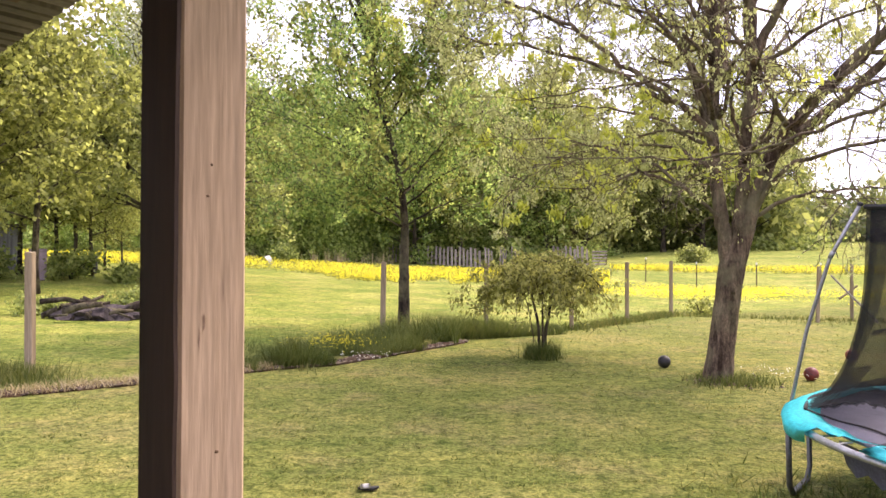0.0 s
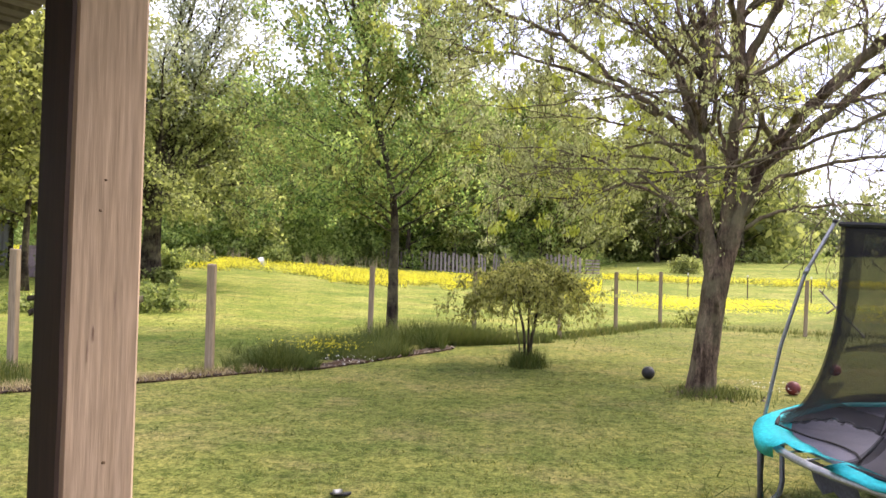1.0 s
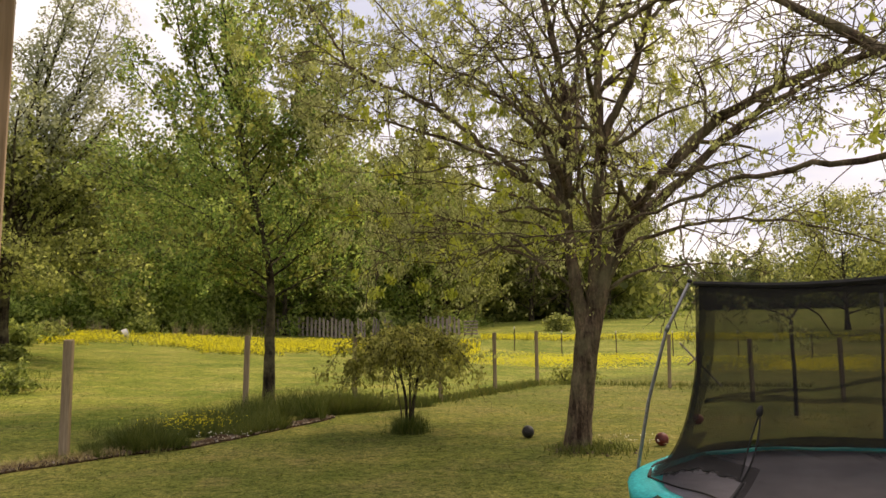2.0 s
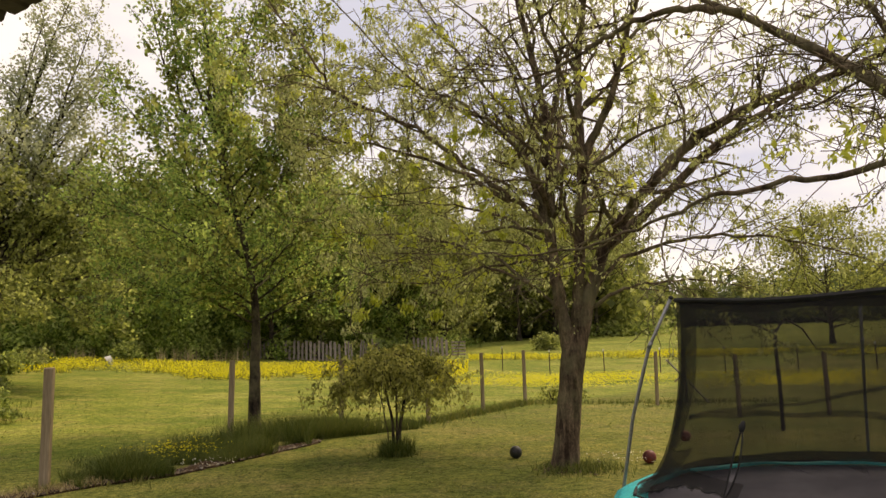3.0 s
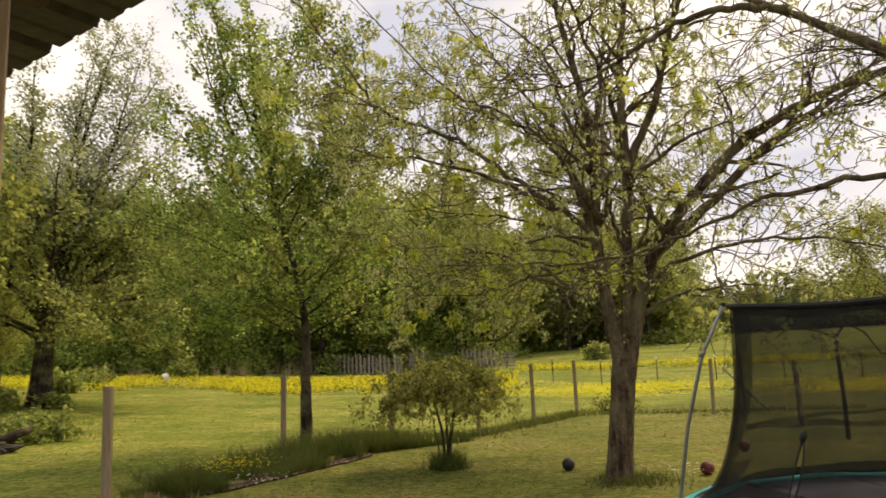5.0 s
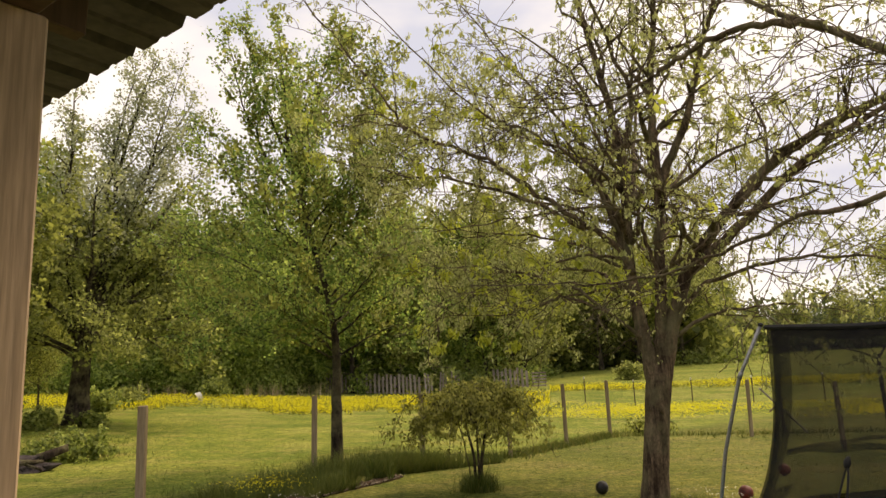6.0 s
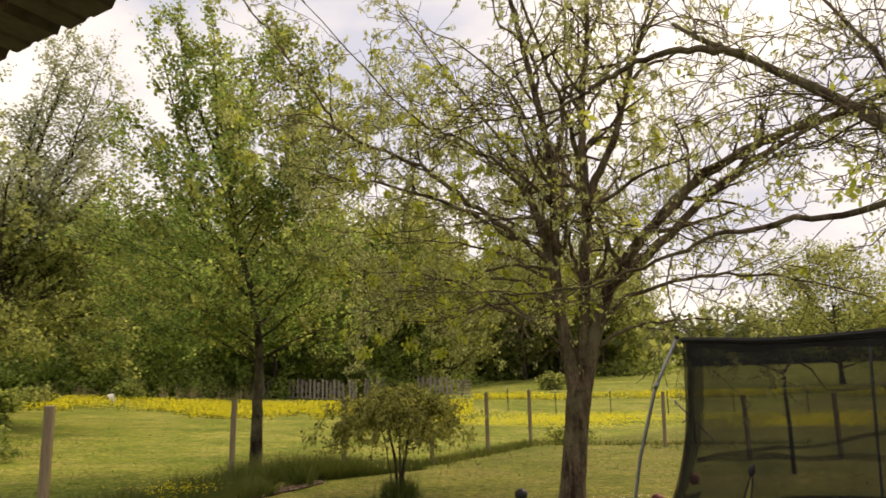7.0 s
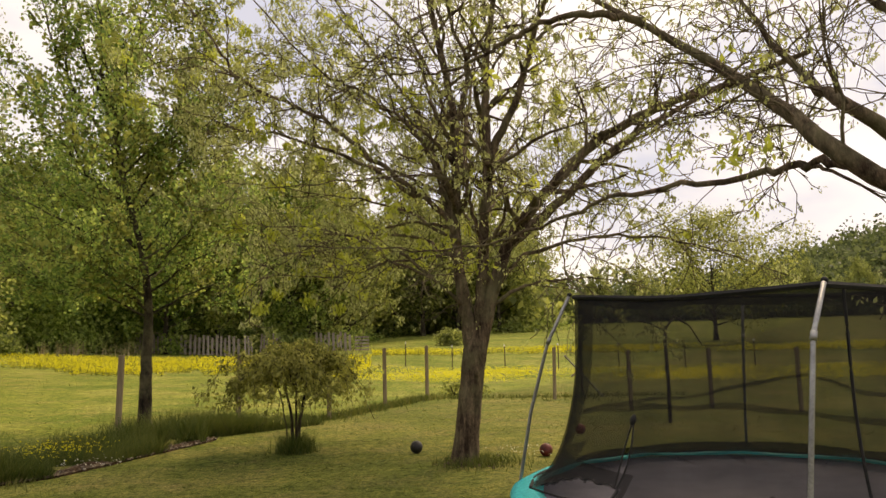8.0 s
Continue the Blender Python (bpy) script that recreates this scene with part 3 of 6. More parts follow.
def build_yard_tree():
    """The spreading tree in the lawn: a short leaning trunk that splits into long arching limbs."""
    x0, y0, az = 3.32, 10.75, radians(16.5)
    right, away = np.array([math.cos(az), -math.sin(az), 0]), np.array([math.sin(az), math.cos(az), 0])
    up = np.array([0, 0, 1.0])

    def at(u, v, z):
        return right * u + away * v + up * z

    g = Grower(11)
    flared_trunk(g, np.array([at(-0.04 + 0.015 * i, 0, 0.13 * i) for i in range(18)]), 0.178, 0.172, 0.05, 24, close=0.25)
    fine = dict(YARD, bright=0.006)
    stem = dict(fine, tip=(0.27, 0.3, 0.4, 0.5))
    tufted = dict(YARD, bright=0.07, kids=(2.0, 3.0, 4.0), up=(0.0, 0.02, 0.0, 0.0))

    def bough(girth, *way, P=fine):
        """One limb through a few points (right, away, up)."""
        g.group()
        g.along(smooth_way([at(*p) for p in way], g.rng, 0.012 if girth > 0.06 else 0.024), girth, 0, P)

    bough(0.130, (0.11, 0, 1.3), (0.1, 0, 1.75), (0.03, 0, 2.3), (-0.04, 0, 2.84), (-0.1, 0.05, 3.64), (-0.06, 0.1, 4.84), (-0.16, 0.15, 5.9), (-0.37, 0.3, 7.06), (-0.54, 0.4, 7.94), (-0.9, 0.5, 9.6), P=stem)
    bough(0.055, (-0.08, 0.12, 5.1), (0.15, 0.4, 6.2), (0.25, 0.7, 7.4), (0.3, 1.0, 9.6))
    bough(0.130, (0.12, 0, 1.3), (0.19, 0, 1.75), (0.25, 0, 2.3), (0.31, 0, 2.83), (0.34, 0, 3.62), (0.43, 0, 4.78), (0.42, 0, 5.71), (0.5, -0.1, 6.62), (0.62, -0.2, 7.52), (0.75, -0.3, 9.8), P=stem)
    bough(0.085, (0.42, 0, 4.6), (0.55, 0, 4.92), (0.89, -0.2, 5.52), (1.12, -0.4, 6.34), (1.35, -0.6, 6.97), (1.52, -0.8, 7.4), (2.2, -1.2, 9.0))
    bough(0.138, (0.12, 0, 1.3), (0.23, 0, 1.75), (0.38, 0, 2.35), (0.52, 0, 2.82), (0.83, 0, 3.52), (1.32, -0.1, 4.09), (1.77, -0.2, 4.55), (2.18, -0.3, 4.87), (2.89, -0.5, 5.22), (3.47, -0.7, 5.38), (3.95, -0.9, 5.46), (5.0, -1.2, 5.8), P=stem)
    bough(0.090, (0.75, 0, 3.35), (1.12, 0, 3.62), (1.6, 0, 4.01), (2.24, 0.1, 4.63), (2.88, 0.2, 5.12), (3.62, 0.3, 5.52), (4.39, 0.5, 5.92), (5.29, 0.8, 6.16), (6.2, 1.1, 6.5))
    bough(0.078, (-0.07, 0.05, 3.1), (-0.2, 0.3, 4.1), (-0.45, 0.6, 4.9), (-0.75, 0.9, 5.8), (-1.25, 1.2, 6.6), (-3.0, 2.0, 9.4))
    bough(0.052, (-0.07, 0.0, 3.35), (-0.22, -0.1, 3.72), (-0.81, -0.3, 4.23), (-1.37, -0.4, 4.66), (-2.07, -0.6, 5.22), (-2.92, -0.8, 5.6), (-3.34, -0.9, 5.87), (-3.68, -1.0, 6.44), (-4.36, -1.2, 7.43), (-5.0, -1.4, 8.3))
    bough(0.044, (-0.02, 0.1, 3.9), (-0.5, -0.2, 4.75), (-0.9, -0.4, 5.25), (-1.6, -0.6, 5.7), (-2.2, -0.8, 6.05), (-3.9, -1.2, 8.0))
    bough(0.036, (0.37, 0, 3.2), (0.15, -0.3, 3.75), (0.1, -0.5, 4.15), (-0.56, -0.8, 4.25), (-1.5, -1.2, 4.1), (-2.7, -1.6, 3.95), P=tufted)
    bough(0.034, (0.05, 0, 2.35), (-0.45, -0.4, 2.75), (-1.05, -0.8, 2.98), (-1.65, -1.2, 2.75), (-2.2, -1.5, 2.75), P=tufted)
    bough(0.040, (0.45, 0, 2.5), (0.85, -0.3, 3.03), (1.55, -0.7, 3.25), (2.4, -1.0, 3.25), (3.2, -1.2, 3.07), (4.3, -1.5, 2.6), P=dict(tufted, bright=0.01, len=(1.1, 0.6, 0.3)))
    bough(0.036, (0.4, 0, 2.35), (0.8, 0.15, 2.62), (1.3, 0.3, 2.74), (2.15, 0.6, 2.8), (3.0, 0.9, 2.65))
    leafy = dict(YARD, leaves=28, bright=0.08, size=0.066, spread=0.05)
    bough(0.040, (-0.7, -0.3, 4.05), (-1.6, 0.0, 4.7), (-2.8, 0.3, 5.2), (-4.0, 0.6, 5.6), (-5.2, 0.8, 6.3), P=leafy)
    bough(0.036, (-0.55, 0.75, 5.3), (-1.6, 1.2, 6.1), (-2.9, 1.5, 6.8), (-4.4, 1.8, 7.3), P=leafy)
    bough(0.030, (-0.35, -0.3, 2.68), (-1.2, -0.4, 3.3), (-2.3, -0.3, 3.6), (-3.5, -0.2, 3.7), P=dict(leafy, bright=0.09))
    bough(0.034, (-0.03, 0.08, 3.3), (-0.9, 0.7, 4.0), (-2.0, 1.2, 4.4), (-3.4, 1.6, 4.7), P=leafy)
    bough(0.036, (0.0, 0.2, 4.0), (-1.2, 1.6, 4.9), (-2.6, 2.6, 5.5), (-4.4, 3.2, 6.0), P=leafy)
    bough(0.034, (-0.02, 0.1, 3.1), (-1.0, 1.5, 3.7), (-2.4, 2.4, 3.9), (-4.0, 2.8, 4.1), P=leafy)
    bough(0.034, (-0.5, 0.6, 5.1), (-1.4, 2.2, 6.2), (-2.6, 3.0, 7.2), (-3.8, 3.6, 8.2), P=leafy)
    bough(0.030, (-0.15, 0.0, 3.6), (-0.9, 0.5, 3.75), (-1.9, 0.9, 3.6), (-3.0, 1.2, 3.5), P=dict(leafy, bright=0.09))
    bough(0.030, (-0.1, 0.0, 3.2), (-0.8, 0.9, 3.2), (-1.7, 1.6, 3.2), (-2.9, 2.0, 3.1), P=leafy)
    bough(0.036, (0.36, 0, 3.7), (0.6, 1.2, 4.3), (0.9, 2.4, 4.9), (1.3, 3.8, 5.4), P=leafy)
    bough(0.034, (0.33, 0, 3.3), (0.1, 1.4, 4.0), (-0.2, 2.6, 4.6), (-0.4, 4.0, 5.2), P=leafy)
    bough(0.034, (0.95, 0, 3.5), (1.3, 1.3, 4.2), (1.8, 2.6, 4.7), (2.4, 3.8, 5.0))
    bough(0.034, (0.4, 0, 4.4), (0.9, 1.2, 5.2), (1.5, 2.2, 6.0), (2.2, 3.2, 6.7), P=leafy)
    bough(0.032, (0.35, 0.05, 3.9), (0.5, 2.0, 4.5), (0.8, 3.6, 4.9), (1.0, 5.0, 5.3), P=leafy)
    bough(0.032, (-0.09, 0.08, 3.5), (-0.4, 2.0, 4.2), (-0.7, 3.6, 4.8), (-1.0, 5.2, 5.5), P=leafy)
    bough(0.032, (0.4, 0.02, 4.4), (0.1, 1.8, 5.2), (-0.2, 3.2, 5.8), (-0.6, 4.6, 6.4), P=leafy)
    bough(0.036, (-0.13, 0.15, 5.3), (-0.45, -0.4, 6.0), (-1.0, -0.9, 6.7), (-2.2, -1.3, 7.4))
    bough(0.036, (1.1, -0.4, 6.3), (1.6, -0.2, 6.8), (2.6, 0.2, 7.1), (3.8, 0.4, 7.4))
    bough(0.034, (2.24, 0.1, 4.63), (2.9, -0.2, 4.95), (3.7, -0.5, 5.2), (4.6, -0.7, 4.8))
    bough(0.060, (0.5, -0.05, 4.3), (0.3, -0.9, 5.2), (0.0, -1.8, 6.0), (-0.7, -3.2, 7.4))
    bough(0.065, (0.05, 0.1, 4.4), (0.1, 1.0, 5.4), (0.2, 2.2, 6.4), (0.4, 3.8, 8.2))
    for spot in ((-0.9, -0.8, 3.95), (-2.1, -1.6, 3.35), (-1.3, -1.3, 3.28), (-1.72, -1.3, 2.86), (-0.38, -1.0, 3.15), (0.05, -0.6, 2.98), (-1.75, -0.5, 6.9), (-0.8, -0.3, 5.65), (1.25, -0.6, 6.3)):
        pos = at(*spot) + g.rng.normal(0, 0.17, (6, 3)) * np.array([1, 1, 0.5])
        g.leaves(pos, 60, 0.115, 0.045, 0.9, 1, 0.62)
    plant("yard_tree", g, x0, y0, BARK, LEAF_YOUNG, "large spreading tree with a short grey trunk and sparse young leaves", "tree", LEAF_LIME,
          leaf2_label="bright lime young leaf tufts")


def build_overhang_tree():
    """The tree beside the trampoline whose limbs reach across the top of the view."""
    x0, y0 = 7.22, 4.275
    g = Grower(23)
    flared_trunk(g, np.array([(-0.02 * i, 0.02 * i, 0.3 * i) for i in range(9)]), 0.26, 0.22, 0.1)
    P = dict(YARD, bright=0.012, leaves=5, size=0.045, thick=(0.2, 0.5, 0.55), len=(1.5, 0.8, 0.32), kids=(3.0, 4.2, 4.6), wig=(0.09, 0.2, 0.28, 0.34), up=(0.0, 0.0, 0.0, 0.0), seg=(0.45, 0.24, 0.16, 0.12))

    def bough(girth, *way):
        """One limb through four points, from its start outwards."""
        g.group()
        way = smooth_way([np.array(p) for p in way], g.rng, 0.012 if girth > 0.06 else 0.03, 6)
        if girth > 0.02:
            g.along(way, girth, 0, P)
        else:
            g.tube(way, np.linspace(girth, girth * 0.4, len(way)), 6)

    bough(0.115, (-0.15, 0.1, 2.0), (-2.57, 0.05, 2.99), (-3.03, 1.01, 4.1), (-3.9, 2.1, 5.35))
    bough(0.044, (-2.45, 0.05, 2.98), (-2.54, 0.43, 3.19), (-2.64, 0.84, 3.25), (-2.88, 1.56, 3.27), (-3.32, 2.48, 3.3), (-3.69, 3.1, 3.17), (-4.33, 3.95, 2.99), (-5.08, 4.67, 3.0), (-6.5, 5.2, 3.1))
    bough(0.085, (-0.12, 0.15, 2.2), (-2.4, 0.16, 3.42), (-2.61, 0.65, 3.99), (-2.85, 1.3, 5.2))
    bough(0.022, (-2.62, 0.8, 3.25), (-2.6, 0.5, 3.14), (-2.5, 0.1, 2.85), (-2.43, -0.25, 2.6))
    bough(0.04, (-3.55, 1.5, 4.75), (-3.91, 1.82, 4.94), (-4.24, 2.2, 4.97), (-4.52, 2.52, 4.9), (-4.73, 2.81, 4.82), (-5.02, 3.1, 4.76), (-5.31, 3.48, 4.87), (-6.0, 4.0, 5.1))
    bough(0.09, (0.1, 0.1, 2.4), (0.3, 0.6, 4.4), (-0.2, 2.0, 6.2), (-1.0, 3.8, 8.0))
    bough(0.09, (0.15, 0, 2.3), (1.2, 0.3, 4.2), (2.2, 0.6, 5.9), (3.2, 1.0, 7.6))
    bough(0.09, (0, -0.15, 2.3), (0.2, -1.2, 4.2), (0.4, -2.1, 5.9), (0.6, -3.0, 7.5))
    bough(0.075, (0.0, 0.1, 2.4), (-1.2, 0.6, 4.3), (-1.6, 1.2, 5.3), (-2.0, 2.0, 6.6))
    bough(0.013, (-3.66, 3.05, 3.18), (-3.8, 2.95, 2.85), (-3.84, 2.75, 2.5), (-3.7, 2.6, 2.25))
    for spot in ((3.75, 4.42, 3.2), (3.62, 4.5, 3.22), (3.24, 4.75, 3.19), (3.52, 4.55, 3.09), (2.9, 6.6, 3.4), (2.2, 5.9, 4.1)):
        g.group()
        pos = np.array(spot) - np.array([x0, y0, 0]) + g.rng.normal(0, 0.06, (5, 3)) * np.array([1, 1, 0.4])
        g.leaves(pos, 16, 0.085, 0.035, 0.9, 1, 0.6)
        g.tube(np.array([pos[0], pos[1] * 0.5 + pos[2] * 0.5 + np.array([0, 0, 0.05]), pos[3] + np.array([0.1, 0.1, 0.18])]), [0.004, 0.005, 0.006], 4)
    plant("overhanging_tree", g, x0, y0, BARK, LEAF_YOUNG, "dark-limbed tree beside the trampoline with sparse new leaves", "tree", LEAF_LIME,
          leaf2_label="bright lime young leaves")


def crown_tree(seed, height, trunk_r, bare, spread, angle, P):
    """A single-stemmed tree: a leader with ascending side limbs from the height bare upwards."""
    g = Grower(seed)
    n = 12
    lean = g.rng.normal(0, 0.012, 2)
    pts = np.array([(lean[0] * i * i * 0.1 + g.rng.normal(0, 0.03), lean[1] * i * i * 0.1 + g.rng.normal(0, 0.03), height * 0.93 * i / n) for i in range(n + 1)])
    pts[0] = (0, 0, 0)
    radii = trunk_r * (1 - 0.93 * np.linspace(0, 1, n + 1) ** 0.85)
    radii[0] *= 1.35
    g.tube(pts, radii, 10)
    count = P["limbs"]
    for i in range(count):
        t = (i + g.rng.uniform(0, 1)) / count
        z = bare + (height * 0.9 - bare) * t
        x = z / (height * 0.93) * n
        j = min(int(x), n - 1)
        pos = pts[j] + (pts[j + 1] - pts[j]) * (x - j)
        a = i * 2.4 + g.rng.uniform(-0.5, 0.5)
        el = radians(angle + 25 * t + g.rng.uniform(-8, 8))
        d = (math.cos(a) * math.cos(el), math.sin(a) * math.cos(el), math.sin(el))
        shape = (0.35 + 0.65 * min(1, t / 0.25)) * (1 - 0.8 * max(0, t - 0.25) / 0.75)
        ln = spread * max(shape, 0.18) * g.rng.uniform(0.8, 1.2)
        g.limb(pos, d, ln, max(trunk_r * 0.35 * (1 - t), 0.012), 0, P)
    g.limb(pts[-1], (0, 0, 1), height * 0.09, 0.02, 0, P)
    return g


MAPLE = dict(all_leaves=True, seg=(0.45, 0.3, 0.2), wig=(0.06, 0.1, 0.15), up=(0.03, 0.16, 0.1), tip=(0.15, 0.3, 0.5), thin=0.005, sides=(7, 4, 3),
             kids=(5.2, 6.0), ang=(42, 44), len=(1.25, 0.5), thick=(0.36, 0.5), leaves=13, size=0.08, spread=0.08, droop=0.25, bright=0.12)
MAPLE["from"] = (0.12, 0.1)
WOODS = dict(limbs=30, all_leaves=True, hidden_twigs=True, seg=(1.2, 0.8, 0.6), wig=(0.09, 0.14, 0.18), up=(0.05, 0.05, 0.0), tip=(0.2, 0.3, 0.5), thin=0.015, sides=(5, 4, 3),
             kids=(1.1, 1.4), ang=(45, 45), len=(2.2, 1.2), thick=(0.5, 0.5), leaves=24, size=0.3, spread=0.32, droop=0.3)
WOODS["from"] = (0.2, 0.15)


def build_meadow_tree():
    az = radians(-25.7)
    x0, y0 = 32.5 * math.sin(az), 32.5 * math.cos(az)
    right, away = np.array([math.cos(az), -math.sin(az), 0]), np.array([math.sin(az), math.cos(az), 0])
    up = np.array([0, 0, 1.0])

    def at(u, v, z):
        return right * u + away * v + up * z

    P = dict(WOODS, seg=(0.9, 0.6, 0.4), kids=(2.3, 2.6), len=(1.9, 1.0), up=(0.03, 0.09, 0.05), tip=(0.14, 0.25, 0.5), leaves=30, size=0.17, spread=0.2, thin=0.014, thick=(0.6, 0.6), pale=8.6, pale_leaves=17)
    g = Grower(37)
    flared_trunk(g, np.array([at(0.02 * i, 0, 0.55 * i) for i in range(9)]), 0.42, 0.34, 0.2, 14)
    def bough(girth, a, b, c):
        g.group()
        g.along(bezier(at(*a), at(*b), at(*c), 14, g.rng, 0.06), girth, 0, P)

    bough(0.2, (0, 0, 4.2), (0.9, 0, 9.5), (3.0, 0.3, 17.6))
    bough(0.2, (-0.1, 0, 4.2), (-1.0, 0.2, 8.5), (-1.0, 0.4, 15.2))
    bough(0.13, (0, 0, 4.2), (1.4, 0.5, 10.0), (4.5, 0.6, 15.6))
    bough(0.12, (0, 0, 4.2), (0.6, -0.5, 10.0), (1.7, -0.8, 17.0))
    bough(0.12, (0.05, 0, 4.2), (1.8, -0.3, 9.0), (3.8, -0.5, 17.0))
    bough(0.17, (0.1, 0, 4.0), (2.6, 0.2, 7.5), (6.0, 0.5, 10.4))
    bough(0.17, (0, 0.1, 4.2), (0.4, 1.6, 9.5), (1.6, 3.0, 15.0))
    bough(0.15, (-0.1, 0, 3.8), (-2.4, 0, 6.8), (-4.6, 0.2, 10.0))
    bough(0.15, (0, -0.1, 4.0), (0.3, -2.2, 7.0), (0.4, -4.4, 10.0))
    bough(0.1, (0.1, 0, 3.2), (3.2, -0.8, 4.8), (6.4, -1.0, 4.6))
    bough(0.1, (-0.1, 0, 3.2), (-3.0, -0.6, 4.6), (-6.0, -1.0, 4.2))
    bough(0.08, (0.1, 0, 2.9), (2.6, -2.2, 4.2), (4.6, -3.8, 3.0))
    bough(0.08, (-0.1, 0, 2.9), (-2.2, -2.2, 4.2), (-4.0, -3.8, 3.0))
    bough(0.1, (0, 0.1, 3.2), (1.0, 3.0, 5.5), (2.0, 6.0, 6.6))
    bough(0.08, (0, -0.1, 3.0), (0.4, -2.8, 4.2), (0.6, -5.4, 3.2))
    bough(0.1, (0.1, 0, 3.4), (3.6, 1.4, 6.0), (6.4, 2.4, 7.6))
    bough(0.12, (0.1, 0, 3.6), (3.0, 0.4, 7.0), (6.9, 0.6, 8.6))
    bough(0.13, (0.1, 0, 4.0), (2.4, -0.6, 8.5), (5.0, -0.8, 12.0))
    bough(0.13, (0, 0, 4.2), (1.6, 0.6, 9.0), (4.4, 0.8, 14.2))
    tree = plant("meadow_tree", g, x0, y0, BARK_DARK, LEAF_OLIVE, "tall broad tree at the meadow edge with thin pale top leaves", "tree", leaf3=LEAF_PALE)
    tree.scale = (0.905, 0.905, 0.905)


def build_maple():
    """Behind the fence: a dark straight stem that leans above, limbs rising in plumes, wide and leafy below."""
    x0, y0, az = -2.08, 16.9, radians(-7.0)
    right, away = np.array([math.cos(az), -math.sin(az), 0]), np.array([math.sin(az), math.cos(az), 0])
    up = np.array([0, 0, 1.0])
    g = Grower(31)

    def at(u, v, z):
        return right * u + away * v + up * z

    def bough(girth, *way, P=MAPLE):
        g.along(smooth_way([at(*p) for p in way], g.rng, 0.02), girth, 0, P)

    stem = smooth_way([at(0, 0, -0.05), at(0.01, 0, 0.8), at(0.0, 0, 1.7), at(0.02, 0, 2.5), at(-0.12, 0, 3.7), at(-0.5, 0, 5.2), at(-0.85, 0.05, 7.0)], g.rng, 0.006)
    radii = 0.16 - 0.115 * np.linspace(0, 1, len(stem)) ** 0.8
    radii[0], radii[1] = 0.21, 0.175
    g.tube(stem, radii, 14)
    plume = dict(MAPLE, kids=(5.0, 5.0), len=(0.95, 0.4), ang=(36, 38))
    bough(0.062, (-0.94, 0.05, 6.9), (-1.1, 0.1, 8.2), (-1.2, 0.1, 9.4), (-1.3, 0.1, 10.8), P=plume)
    bough(0.045, (-0.9, 0, 6.3), (-1.7, -0.2, 7.5), (-2.1, -0.3, 8.6), (-2.5, -0.4, 10.3), P=plume)
    bough(0.035, (-1.0, 0.05, 7.2), (-1.6, 0.1, 8.6), (-1.95, 0.2, 9.6), (-2.1, 0.2, 10.9), P=plume)
    bough(0.035, (-0.96, 0, 7.0), (-0.6, -0.2, 8.2), (-0.2, -0.3, 9.4), (0.1, -0.3, 10.4), P=plume)
    bough(0.04, (-0.75, 0.05, 5.6), (-0.9, 0.8, 7.0), (-1.1, 1.4, 8.4), (-1.2, 1.8, 9.8), P=plume)
    bough(0.04, (-0.75, 0, 5.5), (-0.8, -0.8, 6.8), (-1.0, -1.4, 8.0), (-1.1, -1.7, 9.2), P=plume)
    # left, by height
    bough(0.03, (-0.6, 0, 5.0), (-1.6, -0.2, 5.9), (-2.4, -0.4, 6.8), (-3.1, -0.6, 7.7))
    bough(0.03, (-0.4, 0, 4.3), (-1.6, 0.2, 5.0), (-2.5, 0.3, 5.5), (-3.4, 0.4, 6.2))
    bough(0.03, (-0.2, 0, 3.5), (-1.2, -0.5, 4.2), (-2.4, -0.8, 4.8), (-3.6, -1.0, 5.2))
    bough(0.028, (0, 0, 2.9), (-1.0, 0.2, 3.5), (-2.2, 0.4, 3.9), (-3.4, 0.5, 4.1))
    bough(0.025, (0.02, 0, 2.5), (-0.9, -0.7, 2.9), (-1.9, -1.2, 3.2), (-2.8, -1.5, 3.1))
    # right
    bough(0.03, (-0.75, 0, 5.4), (0.0, 0.1, 6.4), (0.5, 0.2, 7.4), (0.9, 0.3, 8.6))
    bough(0.03, (-0.5, 0, 4.6), (0.3, -0.2, 5.5), (0.9, -0.3, 6.4), (1.4, -0.4, 7.4))
    bough(0.03, (-0.2, 0, 3.6), (0.6, 0.1, 4.4), (1.3, 0.2, 5.1), (2.0, 0.3, 6.0))
    bough(0.028, (0.0, 0, 3.0), (0.9, -0.3, 3.7), (1.7, -0.5, 4.1), (2.5, -0.6, 4.5))
    bough(0.025, (0.02, 0, 2.5), (0.8, 0.3, 3.0), (1.6, 0.6, 3.3), (2.4, 0.8, 3.3))
    sunny = dict(MAPLE, bright=0.5, leaves=10)
    bough(0.03, (-0.5, 0, 4.8), (0.3, 0.3, 6.5), (0.9, 0.5, 8.0), (1.3, 0.6, 10.3), P=sunny)
    bough(0.028, (-0.2, 0, 3.8), (0.9, 0.4, 5.5), (1.6, 0.6, 7.0), (2.1, 0.8, 8.8), P=sunny)
    bough(0.028, (-0.9, 0, 6.9), (-0.3, 0.4, 8.2), (0.2, 0.6, 9.4), (0.4, 0.7, 10.8), P=sunny)
